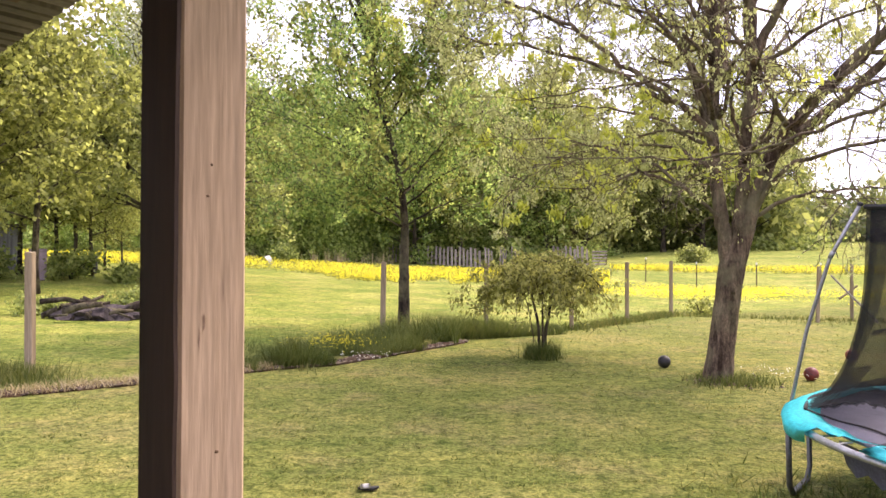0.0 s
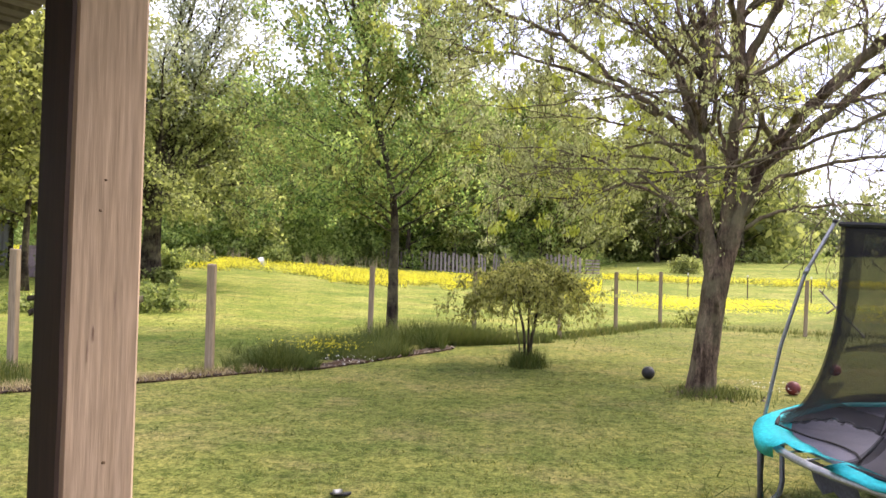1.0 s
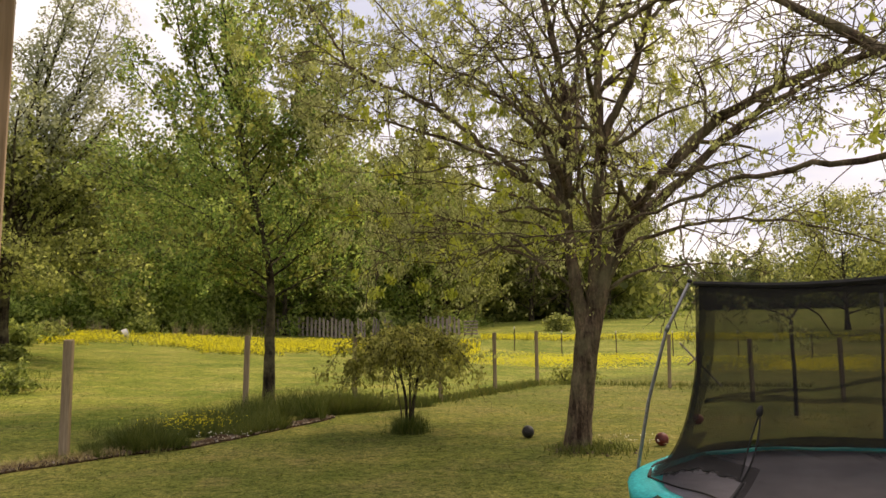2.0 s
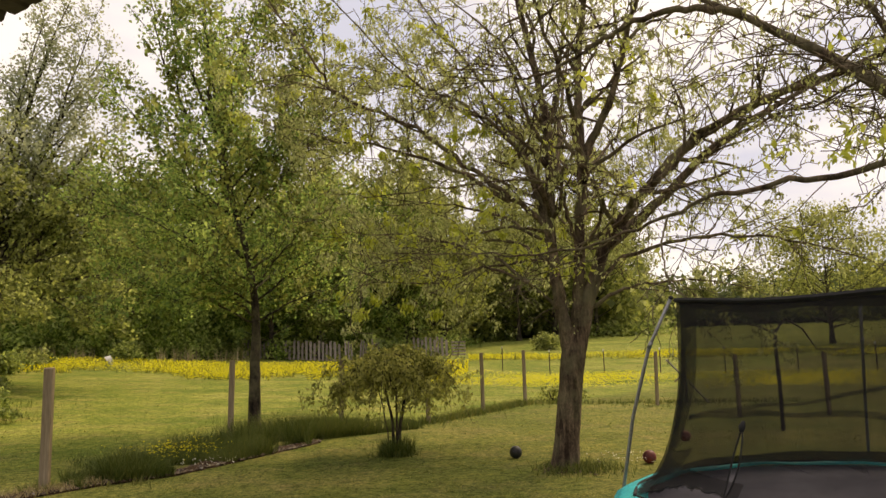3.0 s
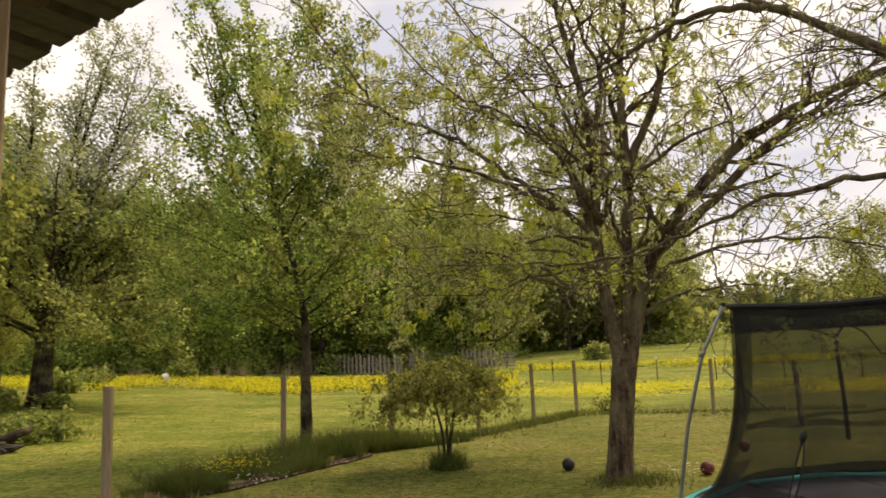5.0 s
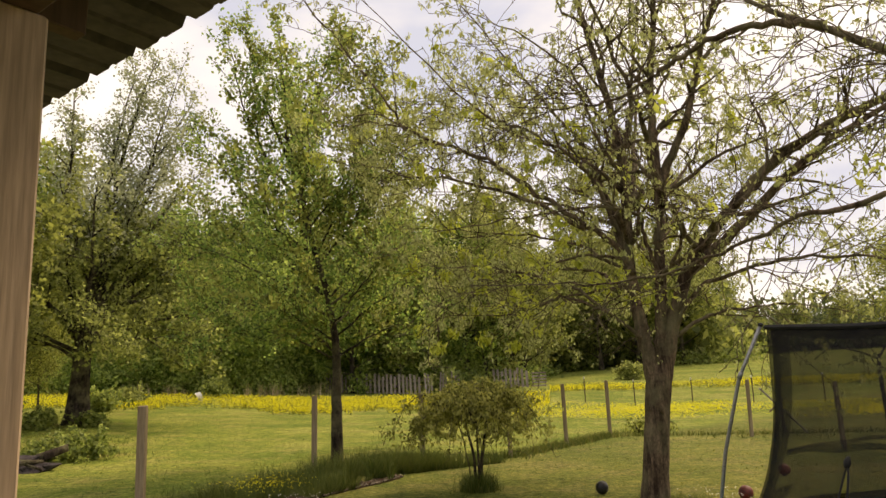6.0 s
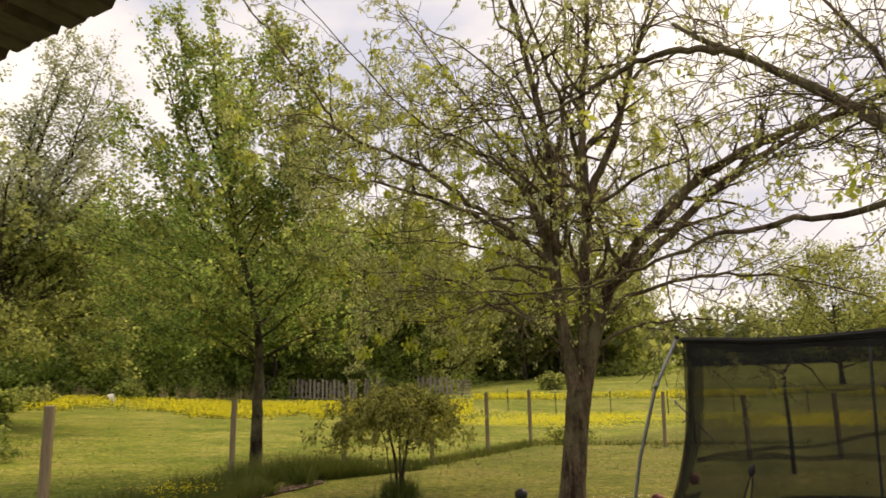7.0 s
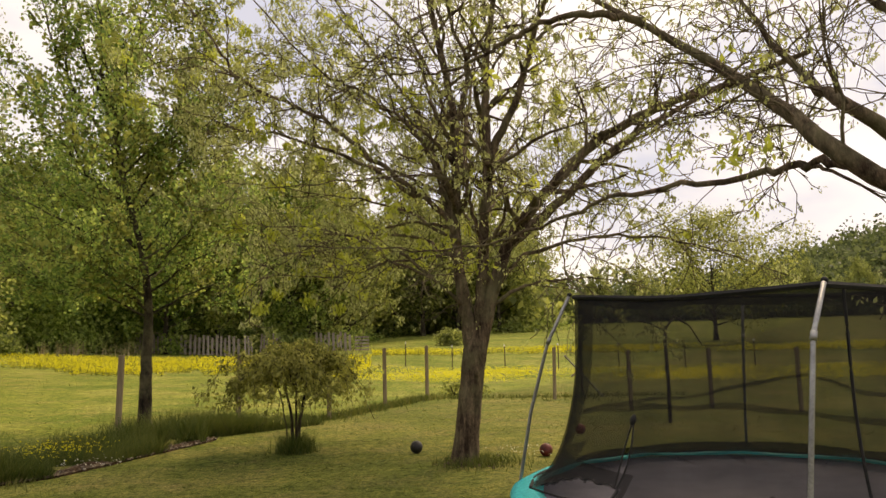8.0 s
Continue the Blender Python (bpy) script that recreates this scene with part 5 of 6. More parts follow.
# ---- soil kerb ----
def build_kerb():
    r = random.Random(4)
    verts, faces, n = [], [], 70
    for i in range(n + 1):
        x, y = bed_line(i / n * 0.93)
        x2, y2 = bed_line(i / n * 0.93 + 0.01)
        d = Vector((x2 - x, y2 - y, 0))
        d = d.normalized() if d.length > 1e-6 else Vector((0.6, 0.8, 0))
        side = Vector((-d.y, d.x, 0))
        wide = 0.34 + 0.12 * noise.noise(Vector((i * 0.4, 1, 0))) + 0.12 * max(0.0, math.sin((i / n - 0.62) / 0.36 * math.pi)) * (i / n > 0.62)
        wide *= 0.6 if i / n > 0.78 else 1.0
        for k, (o, h) in enumerate(((-0.06, -0.03), (0.0, 0.012), (0.4, 0.045), (0.75, 0.04), (1.1, -0.03))):
            p = Vector((x, y, 0)) + side * (o * wide + r.uniform(-0.02, 0.02))
            verts.append((p.x, p.y, land(p.x, p.y) + h + r.uniform(-0.012, 0.02)))
    for i in range(n):
        for k in range(4):
            a = i * 5 + k
            faces.append((a, a + 5, a + 6, a + 1))
    tagged(new("soil_kerb", mesh_from("soil_kerb", verts, faces, SOIL, True)), "low ridge of bare brown soil edging the lawn", "soil", kind="structure")
    cv, cf = [], []
    spots = [(bed_line(r.uniform(0.02, 0.93)), 0.36) for _ in range(2400)] + [((3.34 + r.gauss(0, 0.28), 10.66 + r.gauss(0, 0.2)), 0.0) for _ in range(160)]
    for (x, y), wide in spots:
        x, y = x + r.uniform(-0.75, 0.15) * wide, y + r.uniform(-0.1, 0.75) * wide
        k, e = len(cv), r.uniform(0.008, 0.03)
        z = land(x, y) + (0.03 if wide else 0.0)
        for dx, dy, dz in ((1, 0, 0), (-1, 0, 0), (0, 1, 0), (0, -1, 0), (0, 0, 1), (0, 0, -1)):
            q = e * r.uniform(0.7, 1.4)
            cv.append((x + dx * q * 1.4, y + dy * q * 1.4, z + dz * q))
        cf += [(k + a, k + b, k + c) for a, b, c in ((0, 2, 4), (2, 1, 4), (1, 3, 4), (3, 0, 4), (2, 0, 5), (1, 2, 5), (3, 1, 5), (0, 3, 5))]
    tagged(new("soil_clods", mesh_from("soil_clods", cv, cf, CLOD)), "crumbled soil, bark and dead leaves along the kerb", "soil", kind="stuff")
    bm = bmesh.new()
    bmesh.ops.create_icosphere(bm, subdivisions=1, radius=0.05)
    for v in bm.verts:
        v.co *= r.uniform(0.75, 1.15)
        v.co.z *= 0.6
    me = bpy.data.meshes.new("stone")
    bm.to_mesh(me)
    bm.free()
    me.materials.append(STONE)
    for i in range(26):
        t = r.uniform(0.1, 0.75)
        x, y = bed_line(t)
        x, y = x + r.uniform(-0.16, 0.02), y + r.uniform(-0.02, 0.16)
        ob = tagged(new("stone", me), "small pale stone lying in the soil kerb", "stone", "stones along the kerb")
        s = r.uniform(0.3, 0.75)
        ob.matrix_world = pose(x, y, land(x, y) + 0.035, r.uniform(-20, 20), r.uniform(-20, 20), r.uniform(0, 360)) @ Matrix.Diagonal((s * r.uniform(0.8, 1.6), s, s, 1))


build_kerb()


# ---- fences ----
def build_fences():
    r = random.Random(9)

    def post_mesh(h, w):
        bm = bmesh.new()
        box(bm, 0, 0, h / 2 - 0.05, w, w, h + 0.1, w * 0.08)
        for v in bm.verts:
            v.co.x += 0.006 * noise.noise(v.co * 3)
            if v.co.z > h * 0.9:
                v.co.z += r.uniform(-0.012, 0.012)
        return bm

    spots = ((-9.3, 9.4, 1.62, 0.109), (-6.73, 10.17, 1.8, 0.113), (-4.07, 10.9, 1.66, 0.118), (-2.36, 15.49, 1.66, 0.105), (-0.14, 16.8, 1.62, 0.101), (1.95, 17.97, 1.55, 0.092),
             (3.70, 20.19, 1.66, 0.088), (5.47, 22.61, 1.68, 0.097), (8.95, 20.59, 1.56, 0.084), (9.35, 16.7, 1.5, 0.084), (11.41, 16.33, 1.5, 0.084), (12.75, 14.78, 1.5, 0.084))
    for x, y, h, w in spots:
        ob = empty("fence_post", x, y, land(x, y), r.uniform(0, 14))
        ob.rotation_euler.x, ob.rotation_euler.y = radians(r.uniform(-1, 1)), radians(r.uniform(-1, 1))
        tagged(ob, "weathered grey-brown squared timber fence post standing in grass", "fence post", "posts of the field fence")
        part("shaft", post_mesh(h, w), TIMBER, ob)
    # brace of the far gate post
    ob = empty("gate_brace", 10.2, 20.9, land(10.2, 20.9), 0)
    tagged(ob, "pale timber corner brace leaning on a dark fence post", "brace")
    part("strut", tube_bm([(-0.75, 0, 1.3), (0.35, -0.3, 0.02)], 0.03, 6), STONE, ob, "bleached pale diagonal strut")
    part("upright", tube_bm([(0.0, 0.4, 0), (0, 0.4, 1.62)], 0.05, 8), TIMBER, ob)
    part("rail", tube_bm([(-0.35, 0.4, 0.62), (0.15, 0.4, 1.0)], 0.03, 6), TIMBER, ob)
    # tall dark pole with a bent arm
    ob = empty("crooked_pole", 8.82, 14.09, land(8.82, 14.09))
    tagged(ob, "dark crooked wooden pole with a bent bough at its top", "pole")
    part("shaft", tube_bm([(0, 0, -0.05), (0.01, 0, 0.9), (-0.01, 0, 1.7), (0.02, 0, 2.05)], [0.045, 0.04, 0.038, 0.032], 8), BARK_DARK, ob)
    part("bough", tube_bm([(0.02, 0, 2.0), (0.3, 0.1, 2.28), (0.75, 0.2, 2.05), (1.1, 0.3, 1.62), (1.8, 0.3, 1.6)], [0.028, 0.022, 0.018, 0.013, 0.008], 6), BARK_DARK, ob)
    part("bough", tube_bm([(0.02, 0, 1.95), (-0.3, 0, 2.1), (-0.8, 0.1, 2.25), (-1.2, 0.1, 2.0)], [0.022, 0.018, 0.013, 0.008], 6), BARK_DARK, ob)
    # steel stakes of the far fence
    for x, y in ((8.4, 40.5), (10.6, 38.5), (13.2, 37.2), (15.8, 36), (18.6, 34.6), (21.5, 33), (24.5, 31.5)):
        ob = empty("steel_stake", x, y, land(x, y))
        tagged(ob, "thin dark steel fence stake with a pale tip", "fence stake", "stakes of the far fence")
        bm = bmesh.new()
        box(bm, 0, 0, 0.62, 0.05, 0.02, 1.3)
        box(bm, 0, 0.02, 0.62, 0.015, 0.04, 1.3)
        part("shaft", bm, RUST, ob)
        bm = bmesh.new()
        box(bm, 0, 0.01, 1.3, 0.06, 0.05, 0.12, 0.008)
        part("cap", bm, WHITE_PAINT, ob, "white painted tip")

    # pallet fence below the woods
    def pallet(slats, across=False):
        ob = empty("pallet", 0, 0, 0)
        tagged(ob, "weathered wooden pallet stood on edge as fencing", "pallet", "pallets of the far pen")
        for i in range(slats):
            bm = bmesh.new()
            if across:
                box(bm, 0, -0.05, 0.1 + i * 1.0 / (slats - 1), 1.15, 0.025, 0.12, 0.004)
            else:
                tall = 1.5 + r.uniform(-0.2, 0.2)
                box(bm, -0.37 + i * 0.74 / (slats - 1), -0.05, tall / 2, 0.2 + r.uniform(-0.04, 0.04), 0.025, tall, 0.004)
            part("slat", bm, PALLET_WOOD, ob)
        for k in range(3):
            bm = bmesh.new()
            if across:
                box(bm, -0.5 + k * 0.5, 0.0, 0.58, 0.05, 0.08, 1.12, 0.004)
            else:
                box(bm, 0, 0.0, 0.12 + k * 0.48, 1.16, 0.08, 0.05, 0.004)
            part("stringer", bm, TIMBER, ob)
        return ob

    up, flat = pallet(3), pallet(5, True)
    first_up, first_flat = True, True
    runs = ((-8.6, 61, -1.0, 56, 8), (-1.0, 56, 2.2, 60, 3), (4.6, 60, 7.4, 59, 3))
    for a0, d0, a1, d1, count in runs:
        for i in range(count):
            t = (i + 0.5) / count
            az, d = a0 + (a1 - a0) * t, d0 + (d1 - d0) * t
            x, y = d * math.sin(radians(az)), d * math.cos(radians(az))
            turn = math.degrees(math.atan2(d1 * math.cos(radians(a1)) - d0 * math.cos(radians(a0)), d1 * math.sin(radians(a1)) - d0 * math.sin(radians(a0))))
            m = pose(x, y, land(x, y) - 0.02, r.uniform(-4, 4), r.uniform(-2, 2), turn + r.uniform(-7, 7))
            if first_up:
                up.matrix_world, first_up = m, False
            else:
                copy_thing(up, m)
    x, y = 58.5 * math.sin(radians(8.2)), 58.5 * math.cos(radians(8.2))
    flat.matrix_world = pose(x, y, land(x, y), 3, 0, -6)
    tagged(flat, "weathered pallet with level slats at the end of the pen")


build_fences()


# ---- trampoline ----
def build_trampoline():
    cx, cy, H = 3.912, 4.79, 0.68
    ob = empty("trampoline", cx, cy, 0)
    tagged(ob, "round backyard trampoline with teal edge pad and torn black net", "trampoline")
    ob.scale = (1.13, 1.13, 1)
    R = 1.63

    def ring(r, z, n=72):
        return [(r * math.cos(2 * math.pi * i / n), r * math.sin(2 * math.pi * i / n), z) for i in range(n)]

    def loft(rings, name, mat, label="", smooth=True, skip=None, thick=0):
        bm = bmesh.new()
        vs = [[bm.verts.new(p) for p in rg] for rg in rings]
        for k, (a, b) in enumerate(zip(vs, vs[1:])):
            n = len(a)
            for i in range(n):
                if skip and skip(k, i, n):
                    continue
                bm.faces.new((a[i], a[(i + 1) % n], b[(i + 1) % n], b[i]))
        if thick:
            bmesh.ops.solidify(bm, geom=bm.faces[:], thickness=thick)
        bmesh.ops.recalc_face_normals(bm, faces=bm.faces)
        return part(name, bm, mat, ob, label, smooth)

    # steel ring
    n = 64
    loop = ring(R, H - 0.03, n)
    part("frame", tube_bm(loop + loop[:2], 0.024, 8), STEEL, ob, smooth=True)
    # jumping mat, slightly sagging
    bm = bmesh.new()
    prev = None
    for r, z in ((0.02, H - 0.05), (0.5, H - 0.045), (1.0, H - 0.03), (1.51, H - 0.015)):
        cur = [bm.verts.new(p) for p in ring(r, z)]
        if prev:
            for i in range(72):
                bm.faces.new((prev[i], prev[(i + 1) % 72], cur[(i + 1) % 72], cur[i]))
        else:
            bm.faces.new(cur)
        prev = cur
    bmesh.ops.solidify(bm, geom=bm.faces[:], thickness=-0.006)
    part("jumping_mat", bm, MAT_CLOTH, ob, "dark grey-violet woven mat", True)
    for i in range(60):
        a = 2 * math.pi * i / 60
        c, s = math.cos(a), math.sin(a)
        part("spring", tube_bm([(1.51 * c, 1.51 * s, H - 0.02), (1.61 * c, 1.61 * s, H - 0.03)], 0.007, 5), STEEL, ob)

    # edge pad: padded teal ring, torn away for a short stretch towards the house
    def pad_ring(r, z, wob):
        out = []
        for i in range(72):
            a = 2 * math.pi * i / 72
            sag = -0.02 * abs(math.sin(a * 6)) + 0.012 * noise.noise(Vector((math.cos(a) * 3, math.sin(a) * 3, wob)))
            rr = r + 0.012 * noise.noise(Vector((math.cos(a) * 4, math.sin(a) * 4, wob + 5)))
            slip = min(max((math.degrees(a) - 178) / 12, 0), 1) * min(max((300 - math.degrees(a)) / 25, 0), 1)
            rr -= slip * max(0.0, rr - 1.48) * 0.10
            zz = z + slip * max(0.0, H + 0.02 - z) * 0.9 + slip * 0.02 * math.sin(a * 17)
            out.append((rr * math.cos(a), rr * math.sin(a), zz + sag))
        return out

    def torn(k, i, n):
        a = 360.0 * i / n
        return 178 < a < 191 and k < (3 if a > 183 else 2)

    loft([pad_ring(1.685, H - 0.085, 0), pad_ring(1.69, H - 0.01, 1), pad_ring(1.62, H + 0.03, 2), pad_ring(1.54, H + 0.032, 3), pad_ring(1.47, H + 0.012, 4)],
         "edge_pad", TEAL, "teal vinyl edge pad, torn at one stretch", True, torn, -0.012)

    # four U-shaped legs and bent net poles
    poles = ((145, 1.67, 146, 1.43, 147, 1.25, 2.165), (236, 1.68, 239.7, 1.585, 243.6, 1.45, 2.09), (329, 1.68, 329, 1.5, 329, 1.33, 2.16), (58, 1.67, 57, 1.53, 56.6, 1.43, 2.20))

    def polar(a, r, z):
        return (r * math.cos(radians(a)), r * math.sin(radians(a)), z)

    for a, r0, a1, r1, a2, r2, zt in poles:
        c, s = math.cos(radians(a)), math.sin(radians(a))
        tx, ty = -s, c
        leg = [(R * c + tx * 0.28, R * s + ty * 0.28, H - 0.04), (1.62 * c + tx * 0.28, 1.62 * s + ty * 0.28, 0.1), (1.62 * c + tx * 0.2, 1.62 * s + ty * 0.2, 0.02),
               (1.62 * c - tx * 0.2, 1.62 * s - ty * 0.2, 0.02), (1.62 * c - tx * 0.28, 1.62 * s - ty * 0.28, 0.1), (R * c - tx * 0.28, R * s - ty * 0.28, H - 0.04)]
        part("leg", tube_bm(leg, 0.019, 8), DULL_STEEL, ob, smooth=True)
        zb = 1.80
        pts = [polar(a, r0 + 0.02, 0.18), polar(a, r0, H), polar(a * 0.55 + a1 * 0.45, r0 * 0.55 + r1 * 0.45 + 0.012, 1.22), polar(a1, r1, zb - 0.03), polar(a1 * 0.9 + a2 * 0.1, r1 * 0.88 + r2 * 0.12, zb + 0.02), polar(a2, r2, zt)]
        pole = part("net_pole", tube_bm(pts, [0.0125] * 6, 10), STEEL, ob, smooth=True)
        part("joint", tube_bm([pts[3], pts[4]], 0.0165, 10), STEEL, pole, "swaged pole joint", True)
        bm = bmesh.new()
        bmesh.ops.create_uvsphere(bm, u_segments=10, v_segments=6, radius=0.018, matrix=Matrix.Translation(pts[5]))
        part("cap", bm, BLACK_CLOTH, pole, "black plastic cap", True)

    # net: hangs from the four pole tops, gathered to the circle of the pad below
    corners = sorted((a2 % 360, r2, zt) for _, _, _, _, a2, r2, zt in poles)
    NS, LV = 576, 64

    def net_top(a):
        """Radius, height and slackness of the net's upper edge in the direction a."""
        for k in range(4):
            p, q = corners[k], corners[(k + 1) % 4]
            span = (q[0] - p[0]) % 360
            off = (a - p[0]) % 360
            if off <= span:
                x1, y1, _ = polar(p[0], p[1] - 0.03, 0)
                x2, y2, _ = polar(q[0], q[1] - 0.03, 0)
                c, s = math.cos(radians(a)), math.sin(radians(a))
                chord = (x1 * (y2 - y1) - y1 * (x2 - x1)) / (c * (y2 - y1) - s * (x2 - x1))
                f = off / span
                return chord * 0.93 + (p[1] * (1 - f) + q[1] * f) * 0.07, p[2] * (1 - f) + q[2] * f - 0.02, math.sin(math.pi * f)
        return 1.3, 2.1, 0.0

    def net_point(a, t):
        """A point of the net in the direction a at the share t of its height."""
        rt, zt, slack = net_top(a % 360)
        w = t ** 0.5
        r = 1.55 * (1 - w) + rt * w - 0.065 * math.sin(math.pi * t ** 0.75) * (1 - 0.45 * slack)
        r += 0.012 * noise.noise(Vector((a % 360 * 0.08, t * 3, 0)))
        return (r * math.cos(radians(a)), r * math.sin(radians(a)), H + 0.02 + (zt - H - 0.02) * t - 0.035 * slack * t)

    def net_ring(t):
        return [net_point(360.0 * i / NS, t) for i in range(NS)]

    def tear_top(a):
        """Share of the height up to which the net is torn from its hem in the direction a; 0 where it is whole."""
        if not 160 < a < 194:
            return 0.0
        f = (a - 160) / 34
        return 0.012 + 0.105 * math.sin(min(f * 1.5, 1.0) * math.pi / 2) + 0.006 * math.sin(a * 0.9)

    def slit(t):
        """Middle and half width of the slit that runs up from the tear, in degrees."""
        return 193.6 - 9 * (t - 0.1), max(0.0, 1.25 * math.sin((0.40 - t) / 0.30 * math.pi) ** 0.7) if 0.1 < t < 0.4 else 0.0

    levels = [i / LV for i in range(LV + 1)]

    def hole(k, i, n):
        a, t = 360.0 * (i + 0.5) / n, (k + 0.5) / LV
        mid, half = slit(t)
        return abs(a - mid) < half or t < tear_top(a)

    rims = [net_ring(t) for t in levels]
    loft(rims, "safety_net", NET, "black see-through netting, ripped near the mat", True, hole)
    # a layer added by the first pole imitates the density of edge-on net; the net is doubled where it tucks inside the
    # pad
    for a0, a1, t1, nm, lbl in ((140, 151, 1.0, "net_edge_layer", "added layer of black netting darkening the net's edge"), (131, 197, 0.17, "net_skirt", "doubled black hem of the netting")):
        bm = bmesh.new()
        prev = None
        first = int(a0 / 360 * NS)
        for k in range(int(round(t1 * LV)) + 1):
            cur = []
            for i in range(first, int(a1 / 360 * NS) + 1):
                x, y, z = rims[k][i]
                f = 0.985 - 0.006 * math.sin(i * 1.05 + k * 0.1)
                cur.append(bm.verts.new((x * f, y * f, z)))
            if prev:
                for i in range(len(cur) - 1):
                    if k / LV > tear_top((first + i) * 360 / NS):
                        bm.faces.new((prev[i], prev[i + 1], cur[i + 1], cur[i]))
            prev = cur
        part(nm, bm, NET, ob, lbl, True)
    # slack pleats across the far side, the doubled upper hem and the far lower hem
    def net_strip(nm, a0, a1, low_edge, high_edge, lbl):
        bm = bmesh.new()
        prev = None
        for i in range(int((a1 - a0) / 2.5) + 1):
            a = a0 + i * 2.5
            lo, hi = low_edge(a), high_edge(a)
            cur = []
            for k in range(5):
                x, y, z = net_point(a, lo + (hi - lo) * k / 4)
                f = 0.982 - 0.004 * math.sin(i * 0.9 + k)
                cur.append(bm.verts.new((x * f, y * f, z)))
            if prev:
                for k in range(4):
                    bm.faces.new((prev[k], prev[k + 1], cur[k + 1], cur[k]))
            prev = cur
        part(nm, bm, NET, ob, lbl, True)

    for knots, heights, half in (((-60, 4, 16, 26, 36, 47, 57, 72, 142), (0.4, 0.41, 0.43, 0.49, 0.515, 0.49, 0.44, 0.395, 0.37), 0.014),
                                 ((-60, -3, 18, 28, 57, 100, 142), (0.22, 0.235, 0.265, 0.27, 0.295, 0.34, 0.37), 0.022)):
        mid = lambda a: float(np.interp(a, knots, heights)) + 0.006 * math.sin(a * 0.21)
        net_strip("net_pleat", -60, 142, lambda a: mid(a) - half, lambda a: mid(a) + half * (0.7 + 0.3 * math.sin(a * 0.13)), "slack pleat of doubled black netting")
    net_strip("net_hem", 0, 360, lambda a: 0.952 + 0.012 * math.sin(a * 0.1), lambda a: 1.0, "doubled upper hem of the netting")
    for _ in range(2):
        net_strip("net_hem", -60, 131, lambda a: 0.0, lambda a: 0.075 + 0.006 * math.sin(a * 0.17 + _), "doubled lower hem of the netting")
    top, low = rims[-1], rims[0]
    part("top_band", tube_bm(top + top[:2], 0.02, 6), BLACK_CLOTH, ob, "black webbing band")
    whole = [p for i, p in enumerate(low) if not 160 < i * 360 / NS < 194]
    cut = sum(1 for i in range(NS) if i * 360 / NS <= 160)
    part("bottom_band", tube_bm(whole[cut:] + whole[:cut], 0.012, 6), BLACK_CLOTH, ob, "black webbing band")
    for a in (249, 335):
        part("seam", tube_bm([net_point(a, t) for t in levels[::2]], 0.008, 5), BLACK_CLOTH, ob, "black sewn seam")
    rise = [0.11 + 0.024 * k for k in range(13)]
    edge = [net_point(a, tear_top(a)) for a in np.linspace(160.5, 191.5, 26)]
    edge += [net_point(slit(t)[0] - slit(t)[1], t) for t in rise] + [net_point(slit(t)[0] + slit(t)[1], t) for t in rise[::-1]]
    part("ripped_hem", tube_bm(edge, 0.0055, 5), BLACK_CLOTH, ob, "frayed black edge of the rip")
    bm = tube_bm([net_point(190.9, 0.385), net_point(190.7, 0.41), net_point(190.9, 0.435)], [0.012, 0.02, 0.008], 7)
    part("knot", bm, BLACK_CLOTH, ob, "bunched black netting at the head of the rip", True)
    loose = [net_point(194.6, 0.11), net_point(194.8, 0.05)] + [polar(a, r, H - 0.012) for a, r in ((193, 1.44), (190, 1.36), (185, 1.28), (179, 1.25), (172, 1.29), (165, 1.4))] + [net_point(160, 0.0)]
    part("loose_hem", tube_bm(smooth_way(loose, np.random.RandomState(3), 0.004, 4), 0.007, 5), BLACK_CLOTH, ob, "torn hem of the net lying on the mat")
    # grey flap hanging under the steel ring
    bm = bmesh.new()
    for k in range(5):
        a = radians(180 + k * 4)
        for z, rr in ((H - 0.05, 1.5), (H - 0.2 - 0.05 * (k % 2), 1.46)):
            bm.verts.new((rr * math.cos(a), rr * math.sin(a), z))
    bm.verts.ensure_lookup_table()
    for k in range(4):
        bm.faces.new([bm.verts[i] for i in (k * 2, k * 2 + 2, k * 2 + 3, k * 2 + 1)])
    bmesh.ops.solidify(bm, geom=bm.faces[:], thickness=0.008)
    part("loose_flap", bm, GREY_PLASTIC, ob, "torn grey lining flap")
    bm = bmesh.new()
    for k in range(3):
        box(bm, 1.55 * math.cos(radians(226 + k)), 1.55 * math.sin(radians(226 + k)), H - 0.22, 0.03, 0.05, 0.28, 0.006)
    part("hanging_strip", bm, TEAL, ob, "torn teal strip")


build_trampoline()


# ---- loose things ----
def build_ball(x, y, r, mat, label, name="ball"):
    ob = empty(name, x, y, land(x, y) + r * 0.96, 30)
    tagged(ob, label, "ball", "balls on the lawn")
    bm = bmesh.new()
    bmesh.ops.create_uvsphere(bm, u_segments=28, v_segments=18, radius=r)
    part("cover", bm, mat, ob, smooth=True)
    for ax in (0, 1):
        pts = []
        for i in range(33):
            a = 2 * math.pi * i / 32
            p = Vector((math.cos(a) * r, math.sin(a) * r, 0))
            p.rotate(Euler((radians(90 * ax + 20), radians(25), 0)))
            pts.append(p * 1.002)
        part("seam", tube_bm(pts, 0.003, 5), BALL_BLACK, ob, "dark moulded seam")


build_ball(2.79, 11.9, 0.102, BALL_BLACK, "worn black rubber ball lying on the lawn")
build_ball(4.63, 10.85, 0.102, BALL_RED, "faded red-brown basketball lying on the lawn")
build_ball(6.28, 13.13, 0.10, BALL_ORANGE, "faded orange ball lying beyond the trampoline")


